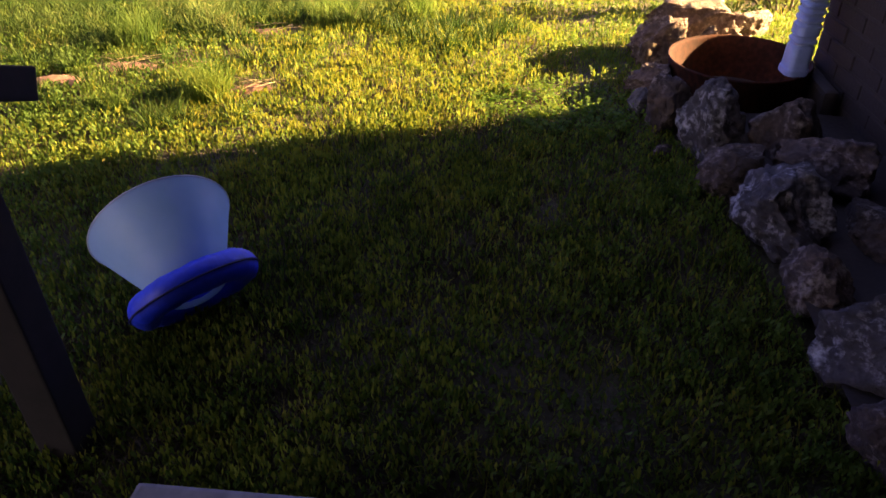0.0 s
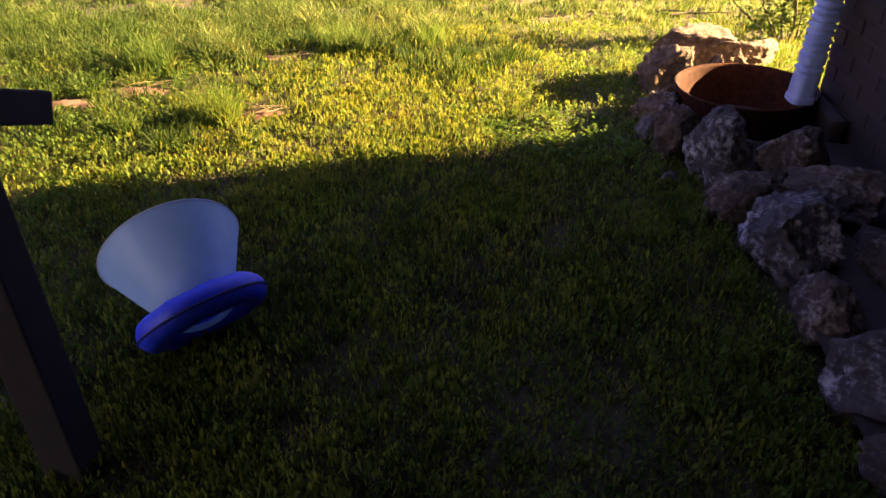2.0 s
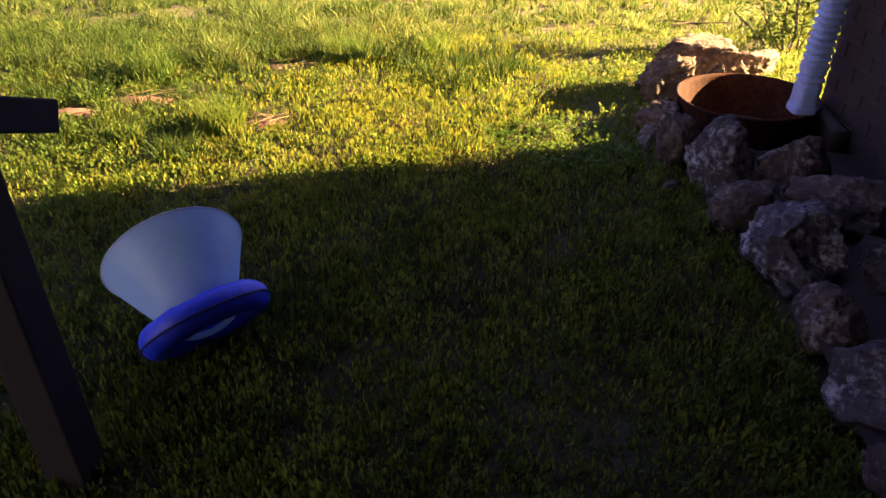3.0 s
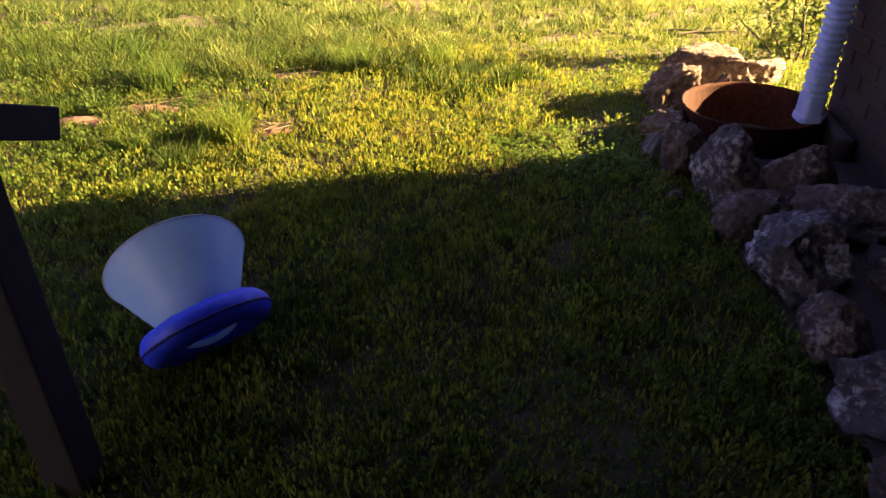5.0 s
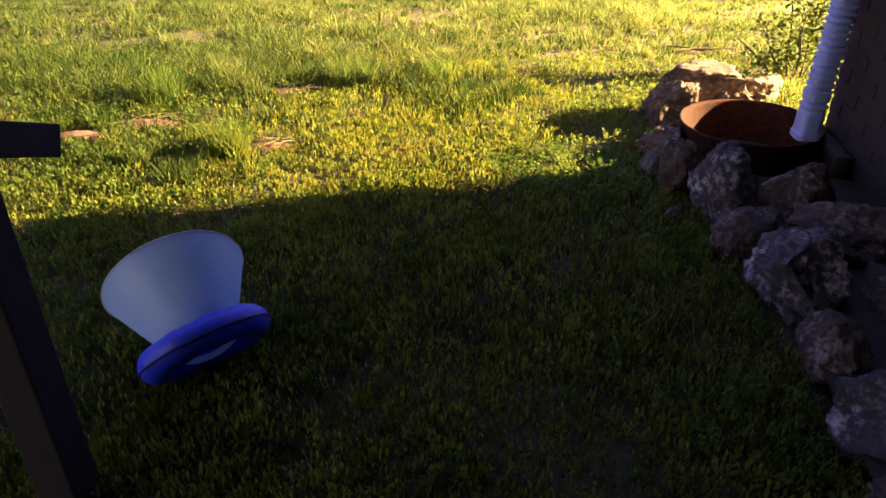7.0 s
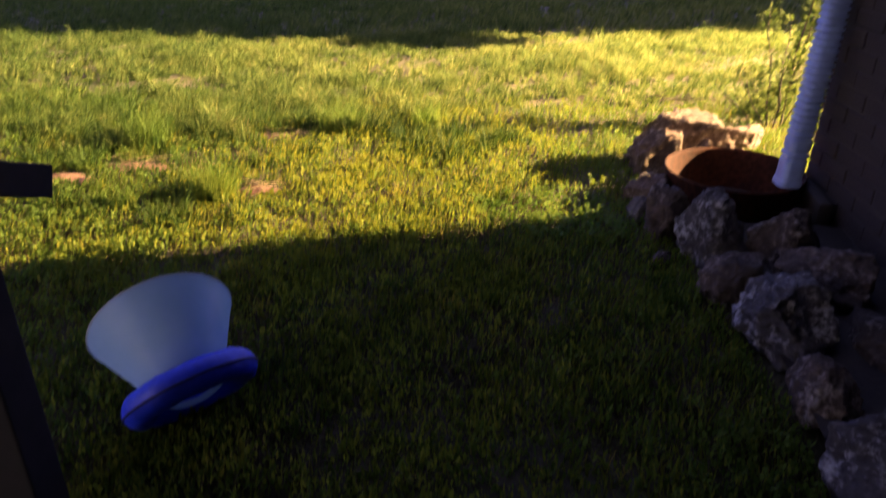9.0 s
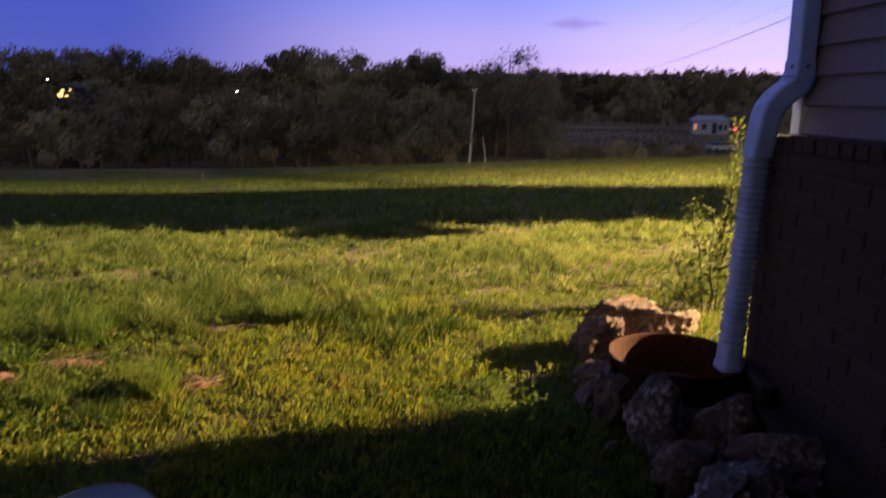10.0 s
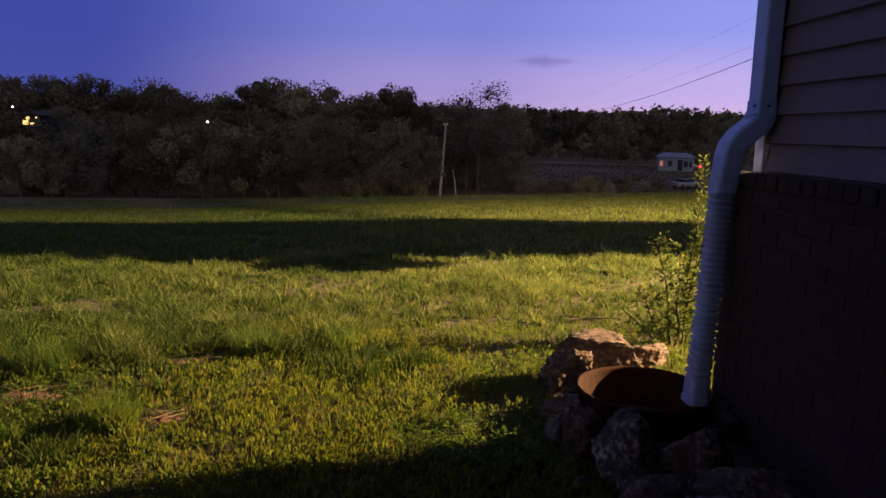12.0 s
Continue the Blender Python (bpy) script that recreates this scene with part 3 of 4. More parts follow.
def build_house():
    wall = empty("wall_west", HOUSE, "house wall of grey vinyl siding above a brown brick skirt", "wall", kind="structure")
    bm = bmesh.new()
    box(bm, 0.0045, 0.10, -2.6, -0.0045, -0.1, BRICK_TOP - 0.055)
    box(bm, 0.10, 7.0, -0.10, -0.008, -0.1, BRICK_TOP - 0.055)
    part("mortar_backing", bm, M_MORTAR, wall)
    bm = bmesh.new()
    box(bm, 0.0, 0.25, -9.0, -2.6, -0.1, BRICK_TOP)
    box(bm, 0.10, 0.25, -9.0, -0.10, BRICK_TOP - 0.05, WALL_TOP)
    box(bm, 0.25, 7.0, -0.25, -0.10, BRICK_TOP - 0.05, WALL_TOP)
    box(bm, 7.0, 7.2, -9.0, -0.10, -0.1, WALL_TOP)
    part("wall_core", bm, M_VINYL, wall)
    # soffit and roof
    roof = empty("roof", HOUSE, "dark shingle roof with white soffit", "roof", kind="structure")
    bm = bmesh.new()
    box(bm, -0.32, 7.5, -9.3, 0.30, WALL_TOP, WALL_TOP + 0.04)
    part("soffit", bm, M_TRIM, roof)
    bm = bmesh.new()
    pts = [(-0.36, -9.4, WALL_TOP + 0.05), (7.56, -9.4, WALL_TOP + 0.05), (7.56, 0.36, WALL_TOP + 0.05), (-0.36, 0.36, WALL_TOP + 0.05), (3.6, -9.4, WALL_TOP + 1.6), (3.6, 0.36, WALL_TOP + 1.6)]
    v = [bm.verts.new(p) for p in pts]
    for f in ((0, 3, 5, 4), (1, 4, 5, 2), (0, 4, 1), (3, 2, 5), (0, 1, 2, 3)):
        bm.faces.new([v[i] for i in f])
    part("shingles", bm, M_ROOF, roof)
    # lap siding, board by board
    lap, z = 0.107, BRICK_TOP + 0.004
    bm = bmesh.new()
    prof = [(0.082, 0.0), (0.070, 0.004), (0.072, 0.012), (0.092, lap + 0.006), (0.1, lap + 0.006), (0.1, 0.0)]
    for y in (-3.6, -0.128):
        for px, pz in prof:
            bm.verts.new((px, y, pz))
    bm.verts.ensure_lookup_table()
    k = len(prof)
    for i in range(k):
        j = (i + 1) % k
        bm.faces.new([bm.verts[q] for q in (i, j, k + j, k + i)])
    bm.faces.new([bm.verts[i] for i in reversed(range(k))])
    bm.faces.new([bm.verts[k + i] for i in range(k)])
    bmesh.ops.recalc_face_normals(bm, faces=bm.faces)
    me = bpy.data.meshes.new("siding_board")
    bm.to_mesh(me)
    bm.free()
    me.materials.append(M_VINYL)
    while z + lap < WALL_TOP:
        shared("siding_board", me, wall, pose(0, 0, z))
        z += lap
    part("corner_post", rounded_box(0.062, 0.14, -0.128, -0.06, BRICK_TOP, WALL_TOP, 0.006), M_TRIM, wall, "white vinyl corner post")
    # bricks
    L, H, D, J = 0.194, 0.058, 0.09, 0.010

    def brick_mesh(l, h):
        b = rounded_box(-0.0, D, 0, l, 0, h, 0.004, seg=1)
        m_ = bpy.data.meshes.new("brick")
        b.to_mesh(m_)
        b.free()
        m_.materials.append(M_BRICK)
        return m_

    full, half, cap = brick_mesh(L, H), brick_mesh(L / 2 - J / 2, H), brick_mesh(0.066, 0.052)
    rnd = random.Random(5)
    rows = int((BRICK_TOP - 0.06) / (H + J))
    for r in range(rows):
        z = BRICK_TOP - 0.062 - (r + 1) * (H + J) + J
        y = 0.0
        if r % 2:
            y -= L / 2 - J / 2
            shared("brick", half, wall, pose(rnd.uniform(-0.002, 0.002), y, z))
            y -= J
        while y - L > -2.6:
            y -= L
            shared("brick", full, wall, pose(rnd.uniform(-0.003, 0.003), y, z, 0, 0, rnd.uniform(-0.3, 0.3)))
            y -= J
    y = 0.0
    while y - 0.066 > -2.6:
        y -= 0.066
        shared("brick", cap, wall, pose(rnd.uniform(-0.006, 0.0) - 0.006, y, BRICK_TOP - 0.054, 0, 0, 0))
        y -= 0.010


build_house()


def build_band_shade():
    """Unseen boards added round the corner, by the lamp, to shade a field band."""
    porch = empty("porch", pose(0, 0, 0), "unseen boards added to shade a band of the field", "porch", kind="structure")
    def board(name, outline):
        bm = bmesh.new()
        rings = [[bm.verts.new((x, y, z)) for x, z in outline] for y in (6.69, 6.73)]
        n = len(outline)
        for i in range(n):
            j = (i + 1) % n
            bm.faces.new((rings[0][i], rings[0][j], rings[1][j], rings[1][i]))
        bm.faces.new(rings[0])
        bm.faces.new(list(reversed(rings[1])))
        bmesh.ops.recalc_face_normals(bm, faces=bm.faces)
        bmesh.ops.triangulate(bm, faces=bm.faces)
        part(name, bm, M_WOOD, porch)

    board("beam", [(6.2, 3.44), (8.4, 3.50), (9.1, 3.50), (10.1, 3.52), (12.6, 3.52), (12.6, 3.98), (11.42, 3.995), (11.27, 4.012), (11.20, 4.030), (11.13, 4.044), (10.9, 4.042), (6.2, 4.035)])
    # added wedge that makes the near edge of the shaded band dip
    board("knee_brace", [(6.2, 2.30), (8.40, 2.99), (9.1, 3.25), (9.6, 3.54), (8.75, 3.54), (8.85, 3.30), (8.0, 3.05)])
    # added board that cuts the light off at the far end of the field
    board("fascia", [(6.2, 4.118), (11.15, 4.126), (11.22, 4.136), (11.32, 4.146), (11.42, 4.155), (11.6, 4.170), (12.6, 4.172), (12.6, 4.5), (6.2, 4.5)])
    # added strip that casts a soft streak over the far grass
    board("strut", [(11.10, 4.02), (11.116, 4.02), (11.316, 4.15), (11.30, 4.15)])
    for x in (12.45,):
        part("post", rounded_box(x, x + 0.1, 6.73, 6.83, land_at(x, 6.8) - 0.1, 4.0, 0.006), M_WOOD, porch)


build_band_shade()


def build_sky_blocker():
    """Unseen roof and back wall added behind the camera to cut the sky light."""
    back = empty("side_porch", HOUSE, "unseen plain roof and back wall added to block sky light", "porch", kind="structure")
    part("ceiling", rounded_box(-4.2, -0.33, -6.0, -1.15, 2.45, 2.52, 0.01), M_WOOD, back)
    part("back_wall", rounded_box(-4.2, 0.05, -6.1, -6.0, -0.1, 2.5, 0.01), M_VINYL, back)
    part("porch_post", rounded_box(-4.15, -4.05, -5.9, -5.8, -0.1, 2.45, 0.01), M_WOOD, back)


build_sky_blocker()


# ---- the downspout ----
def loft(sections, bm=None, cap=True):
    bm = bm or bmesh.new()
    rings = [[bm.verts.new(p) for p in s] for s in sections]
    for a, b in zip(rings, rings[1:]):
        n = len(a)
        for i in range(n):
            j = (i + 1) % n
            bm.faces.new((a[i], a[j], b[j], b[i]))
    if cap:
        bm.faces.new(list(reversed(rings[0])))
        bm.faces.new(rings[-1])
    return bm


def rounded_rect(cx, cy, cz, hx, hy, r, tilt=0.0, n=3):
    """A rounded rectangle ring round a centre, its plane tilted about y."""
    pts = []
    for sx, sy, a0 in ((1, 1, 0), (-1, 1, 90), (-1, -1, 180), (1, -1, 270)):
        for k in range(n + 1):
            a = radians(a0 + 90 * k / n)
            x, y = sx * (hx - r) + r * math.cos(a), sy * (hy - r) + r * math.sin(a)
            pts.append((cx + x * math.cos(tilt), cy + y, cz - x * math.sin(tilt)))
    return pts


def build_downspout():
    pipe = empty("downspout", HOUSE, "white metal downspout with a corrugated plastic extension hose", "downspout")
    # straight upper length, then an elbow out over the brick ledge
    hx, hy = 0.034, 0.047
    sec = [rounded_rect(0.034, -0.142, z, hx, hy, 0.010) for z in (2.69, 2.2, 1.8, 1.30)]
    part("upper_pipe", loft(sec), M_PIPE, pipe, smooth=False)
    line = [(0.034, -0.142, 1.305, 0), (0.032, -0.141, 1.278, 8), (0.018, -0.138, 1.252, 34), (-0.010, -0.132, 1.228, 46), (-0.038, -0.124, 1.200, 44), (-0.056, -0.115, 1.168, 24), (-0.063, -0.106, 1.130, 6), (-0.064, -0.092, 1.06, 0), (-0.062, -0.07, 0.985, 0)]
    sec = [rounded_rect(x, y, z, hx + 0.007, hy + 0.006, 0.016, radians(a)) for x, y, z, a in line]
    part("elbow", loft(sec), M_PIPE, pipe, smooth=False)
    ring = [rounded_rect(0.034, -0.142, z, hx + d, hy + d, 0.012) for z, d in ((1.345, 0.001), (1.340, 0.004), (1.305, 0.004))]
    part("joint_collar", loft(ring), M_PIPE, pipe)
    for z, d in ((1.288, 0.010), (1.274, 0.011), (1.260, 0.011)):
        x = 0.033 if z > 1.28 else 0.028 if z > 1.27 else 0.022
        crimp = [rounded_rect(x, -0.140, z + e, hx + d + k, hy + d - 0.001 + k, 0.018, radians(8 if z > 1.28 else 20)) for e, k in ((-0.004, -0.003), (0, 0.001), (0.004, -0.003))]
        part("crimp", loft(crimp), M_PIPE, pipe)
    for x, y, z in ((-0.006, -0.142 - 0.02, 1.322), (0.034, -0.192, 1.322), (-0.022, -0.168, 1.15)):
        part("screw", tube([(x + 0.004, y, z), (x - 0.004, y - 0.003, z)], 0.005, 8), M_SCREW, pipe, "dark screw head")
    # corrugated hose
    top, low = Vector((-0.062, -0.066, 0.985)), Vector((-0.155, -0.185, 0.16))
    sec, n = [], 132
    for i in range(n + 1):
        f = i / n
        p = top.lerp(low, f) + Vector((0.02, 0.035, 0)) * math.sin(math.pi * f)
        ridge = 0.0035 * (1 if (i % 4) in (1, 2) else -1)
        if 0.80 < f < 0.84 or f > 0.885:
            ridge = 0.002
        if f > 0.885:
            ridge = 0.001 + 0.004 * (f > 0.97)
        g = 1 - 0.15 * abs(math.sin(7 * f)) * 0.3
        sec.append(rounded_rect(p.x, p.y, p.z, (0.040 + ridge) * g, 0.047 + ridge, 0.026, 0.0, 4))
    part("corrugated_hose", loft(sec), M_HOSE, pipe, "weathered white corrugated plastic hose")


build_downspout()


# ---- stones of the bed ----
def stone(name, x, y, w, d, h, turn, seed, label, sharp=0.5, sink=0.15, planes=()):
    """A weathered block: a rounded cube cut by flat breaks, then ledges, cracks and pits."""
    bm = bmesh.new()
    bmesh.ops.create_icosphere(bm, subdivisions=5, radius=1.0)
    off = Vector((seed * 7.3, seed * 3.1, seed * 5.7))
    rnd = random.Random(seed)
    cuts = [(Vector(n).normalized(), dist) for n, dist in planes]
    cuts += [(Vector((rnd.uniform(-1, 1), rnd.uniform(-1, 1), rnd.uniform(-0.6, 1))).normalized(), rnd.uniform(0.62, 0.98)) for _ in range(8 if planes else 14)]
    for v in bm.verts:
        p = v.co.copy()
        p *= 0.93 / (abs(p.x) ** 6 + abs(p.y) ** 6 + abs(p.z) ** 6) ** (1 / 6)
        q = p * 1.3 + off
        p *= 1 + 0.14 * noise.noise(q)
        for nrm, dist in cuts:
            k = p.dot(nrm) - dist + 0.10 * noise.noise(p * 1.7 + off)
            if k > 0:
                p -= nrm * k * (0.78 + 0.22 * sharp)
        q = p * 1.3 + off
        ridge = abs(noise.noise(q * 2.2)) - 0.25
        crack = max(0.0, 0.12 - abs(noise.noise(q * 1.6 + Vector((9, 2, 5)))))
        ledge = noise.noise(Vector((q.x * 1.2, q.y * 1.2, q.z * 7)))
        p *= 1 + 0.13 * sharp * ridge + 0.06 * noise.noise(q * 4.1) - 0.8 * sharp * crack + 0.06 * sharp * ledge - 0.12 * sharp * max(0.0, noise.noise(q * 6.5) - 0.1) + 0.035 * noise.noise(q * 15) + 0.02 * noise.noise(q * 31)
        v.co = Vector((p.x * w / 2, p.y * d / 2, (p.z + 1) * h / 2))
    z = land_at(x, y) - sink * h
    ob = part(name, bm, M_STONE_PALE if "pale" in label else M_STONE_TAN if "tan" in label else M_STONE, None, smooth=True)
    ob.matrix_basis = pose(x, y, z, 0, 0, turn)
    return tagged(ob, label, "stone", "border stones of the planting bed")


def build_stones():
    dull = "rough pitted grey-brown limestone edging the bed"
    stone("stone", 0.735, 3.40, 0.50, 0.32, 0.345, 8, 11, "large craggy tan boulder with a flat top", 1.0, planes=(((0.12, -0.1, 1), 0.72), ((1, 0, 0.45), 0.80), ((0, -1, 0.15), 0.72)))
    stone("stone", 0.60, 3.215, 0.26, 0.20, 0.30, 12, 12, "blocky tan stone leaning on the big boulder", 1.0, planes=(((0.1, 0, 1), 0.75), ((0, -1, 0.25), 0.66), ((1, -0.1, 0), 0.75)))
    stone("stone", 0.535, 2.86, 0.20, 0.22, 0.165, 40, 13, "rough tan stone with a lit top", 1.0)
    stone("stone", 0.47, 2.70, 0.12, 0.13, 0.12, 0, 14, "small pale stone by the grass edge", 0.6)
    stone("stone", 0.555, 2.56, 0.17, 0.20, 0.24, -15, 15, dull, 0.7)
    stone("stone", 0.665, 2.385, 0.23, 0.26, 0.30, 15, 16, "pale weathered limestone with a ridged side", 1.0)
    stone("stone", 0.90, 2.35, 0.27, 0.22, 0.27, 30, 17, dull, 0.6)
    stone("stone", 0.68, 2.12, 0.24, 0.22, 0.19, 0, 18, "low reddish stone in the border", 0.8)
    stone("stone", 0.76, 1.84, 0.24, 0.46, 0.25, 5, 19, "long mottled stone with pale lichen spots", 1.0)
    stone("stone", 0.96, 2.10, 0.30, 0.30, 0.22, 60, 20, dull, 0.6)
    stone("stone", 0.76, 1.53, 0.15, 0.20, 0.17, 25, 21, "small dark stone between larger ones", 0.6)
    stone("stone", 0.88, 1.28, 0.38, 0.34, 0.24, -30, 22, "broad grey stone with a pale streak", 0.8)
    stone("stone", 0.80, 0.98, 0.24, 0.28, 0.22, 10, 23, dull, 0.6)
    stone("stone", 1.07, 3.64, 0.25, 0.20, 0.19, 12, 24, "crumbly tan stone behind the bowl", 1.0)
    stone("stone", 0.815, 3.235, 0.15, 0.07, 0.22, 0, 25, "small lit stone behind the bowl rim", 0.8)
    stone("stone", 0.50, 2.33, 0.07, 0.08, 0.05, 0, 26, "pebble half sunk in the grass", 0.5)
    stone("stone", 1.02, 1.80, 0.22, 0.30, 0.16, 20, 27, dull, 0.7)
    # soil of the bed between the stones and the wall
    bm = bmesh.new()
    n = 14
    grid = [[bm.verts.new((0.72 + 0.55 * i / 6, 0.3 + 2.3 * j / n, 0.05 + 0.03 * noise.noise((i * 0.9, j * 0.9, 2.0)))) for i in range(7)] for j in range(n + 1)]
    for a, b in zip(grid, grid[1:]):
        for i in range(6):
            bm.faces.new((a[i], a[i + 1], b[i + 1], b[i]))
    part("bed_soil", bm, M_DARK_FILL, None, "dark soil filling the stone-edged bed", True, "stuff")["category"] = "soil"


build_stones()


def build_shade_filler():
    """Dark block added between bowl and house corner, standing in for shade."""
    filler = part("soil_bank", rounded_box(1.105, 1.162, 2.62, 2.99, -0.05, 0.135, 0.018), M_DARK_FILL)
    tagged(filler, "dark block added as shade between bowl and brick wall", "soil", kind="stuff")


build_shade_filler()


def build_bowl():
    bowl = empty("planter_bowl", pose(0.862, 2.915, -0.006, 0, 0, 0), "wide rusted iron bowl catching water from the downspout", "bowl")
    R = 0.268
    prof = [(0.14, -0.07), (0.20, -0.05), (0.245, 0.02), (0.265, 0.09), (R + 0.004, 0.15), (R + 0.009, 0.157), (R + 0.009, 0.163), (R + 0.004, 0.166), (R - 0.002, 0.15), (0.258, 0.09), (0.238, 0.025), (0.195, -0.04), (0.13, -0.055)]
    part("bowl_shell", lathe(prof, 64), M_RUST, bowl, smooth=True)
    part("soil_fill", lathe([(0.215, -0.01), (0.205, 0.004), (0.1, 0.010), (0.02, 0.008)], 40), M_DARK_FILL, bowl, "near-black soil in the bowl")


build_bowl()


# ---- the pet cone and the inflatable collar, lying on the grass ----
def build_collar():
    centre = Matrix.Translation((-0.745, 1.277, 0.13))
    m = centre @ Vector((-0.545, 0.495, 0.70)).to_track_quat("Z", "Y").to_matrix().to_4x4()
    lying = centre @ Vector((-0.605, 0.69, 0.405)).to_track_quat("Z", "Y").to_matrix().to_4x4()
    ring = empty("inflatable_collar", m, "blue nylon inflatable pet collar lying tilted on the lawn", "pet collar")
    R, r = 0.124, 0.036
    bm = bmesh.new()
    seg, sid = 64, 20
    grid = []
    for i in range(seg):
        a = 2 * math.pi * i / seg
        k = 1.0 - 0.35 * math.exp(-((a - 5.6) / 0.12) ** 2)
        wr = 1 + 0.03 * math.sin(9 * a) + 0.02 * math.sin(23 * a)
        grid.append([bm.verts.new(((R + r * k * wr * math.cos(2 * math.pi * j / sid)) * math.cos(a), (R + r * k * wr * math.cos(2 * math.pi * j / sid)) * math.sin(a), 1.05 * r * k * wr * math.sin(2 * math.pi * j / sid))) for j in range(sid)])
    for i in range(seg):
        for j in range(sid):
            bm.faces.new((grid[i][j], grid[(i + 1) % seg][j], grid[(i + 1) % seg][(j + 1) % sid], grid[i][(j + 1) % sid]))
    part("tube", bm, M_BLUE, ring, smooth=True)
    pts = [((R + r * 1.015) * math.cos(2 * math.pi * i / 64), (R + r * 1.015) * math.sin(2 * math.pi * i / 64), -0.006) for i in range(65)]
    part("zip_seam", tube(pts, 0.003, 6), M_BLUEDARK, ring, "dark zip seam")
    cone = empty("pet_cone", lying, "frosted translucent plastic pet recovery cone", "pet cone")
    bm = bmesh.new()
    seg = 72
    rows = []
    for rad, h in ((0.078, 0.0), (0.105, 0.060), (0.133, 0.120), (0.161, 0.180), (0.173, 0.205), (0.1742, 0.2065), (0.1735, 0.2085), (0.1595, 0.180), (0.1315, 0.120), (0.1035, 0.060), (0.0765, 0.0)):
        rows.append([bm.verts.new((rad * (1 + 0.012 * math.sin(2 * a + 0.5)) * math.cos(a), rad * math.sin(a), h)) for a in (2 * math.pi * i / seg for i in range(seg))])
    for a, b in zip(rows, rows[1:] + rows[:1]):
        for i in range(seg):
            bm.faces.new((a[i], a[(i + 1) % seg], b[(i + 1) % seg], b[i]))
    part("plastic_sheet", bm, M_CONE, cone, smooth=True)
    pts = [(0.1738 * (1 + 0.012 * math.sin(2 * a + 0.5)) * math.cos(a), 0.1738 * math.sin(a), 0.2070) for a in (2 * math.pi * i / 72 for i in range(73))]
    part("rim_edging", tube(pts, 0.0022, 6), M_EDGING, cone, "thin grey edging round the rim")


build_collar()


# ---- railing beside the camera, and the step in front of it ----
def build_railing():
    rail = empty("railing", pose(0, 0, 0), "dark wooden stair railing with square posts and sloping rail", "railing")
    part("rail", rounded_box(-0.02, 0.02, 0, 1.55, -0.029, 0.029, 0.004, pose(-0.832, 1.072, 0.722, 158, 0, 0)), M_WOOD, rail)
    for y, top in ((0.85, 0.79), (-0.28, 1.22)):
        part("post", rounded_box(-0.915, -0.835, y, y + 0.08, -0.06, top, 0.005), M_WOOD, rail)


build_railing()


def build_step():
    step = empty("step", pose(0, 0, 0), "weathered grey wooden step standing on the grass", "step")
    part("tread", rounded_box(-0.60, 0.55, 0.42, 0.70, 0.14, 0.18, 0.010), M_GREYWOOD, step)
    for x in (-0.56, 0.47):
        part("support", rounded_box(x, x + 0.04, 0.45, 0.67, -0.03, 0.14, 0.004), M_GREYWOOD, step)


build_step()


# ---- trees ----
def tree_mesh(seed, height, spread, low, clumps, leafsize, bare=False):
    """Trunk with limbs, and a crown of many small leaf clumps with gaps."""
    rnd = random.Random(seed)
    trunk = bmesh.new()
    top = Vector((rnd.uniform(-0.3, 0.3), rnd.uniform(-0.3, 0.3), height * 0.86))
    r0 = height * 0.016
    pts = [Vector((0, 0, -0.4)).lerp(top, f) + Vector((rnd.uniform(-1, 1), rnd.uniform(-1, 1), 0)) * 0.012 * height * f for f in (0, 0.15, 0.35, 0.55, 0.75, 1)]
    tube(pts, [r0 * 1.3, r0, r0 * 0.8, r0 * 0.6, r0 * 0.35, r0 * 0.1], 7, bm=trunk)
    nodes = []
    for i in range(13):
        f = low + (0.95 - low) * (i + rnd.random()) / 13
        base = Vector((0, 0, 0)).lerp(top, f)
        a = i * 2.4 + rnd.uniform(-0.5, 0.5)
        reach = spread * (0.45 + 0.55 * math.sin(math.pi * min(1, max(0.08, (f - low) / (1.02 - low))) ** 0.8)) * rnd.uniform(0.65, 1.1)
        end = base + Vector((math.cos(a) * reach, math.sin(a) * reach, reach * rnd.uniform(0.2, 0.6)))
        mid = base.lerp(end, 0.5) + Vector((0, 0, reach * 0.08))
        tube([base, mid, end], [r0 * 0.4 * (1.1 - f), r0 * 0.25 * (1.1 - f), r0 * 0.06], 5, bm=trunk)
        nodes += [(base.lerp(end, 0.45), reach * 0.34), (mid.lerp(end, 0.5), reach * 0.40), (end, reach * 0.42)]
    nodes.append((top, spread * 0.35))
    vs = []
    for _ in range(clumps):
        c, r = rnd.choice(nodes)
        d = Vector((rnd.gauss(0, 1), rnd.gauss(0, 1), rnd.gauss(0, 0.8)))
        d = d.normalized() * r * rnd.random() ** 0.4
        p = c + d
        u = Vector((rnd.gauss(0, 1), rnd.gauss(0, 1), rnd.gauss(0, 1))).normalized()
        w = u.orthogonal().normalized()
        s = leafsize * rnd.uniform(0.5, 1.2)
        vs += [p - u * s, p - w * s * 0.6 + u * 0.1 * s, p + u * s, p + w * s * 0.55 - u * 0.2 * s]
    crown = bpy.data.meshes.new("crown")
    crown.from_pydata([tuple(v) for v in vs], [], [(i, i + 1, i + 2, i + 3) for i in range(0, len(vs), 4)])
    crown.materials.append(M_CROWN)
    return trunk, crown


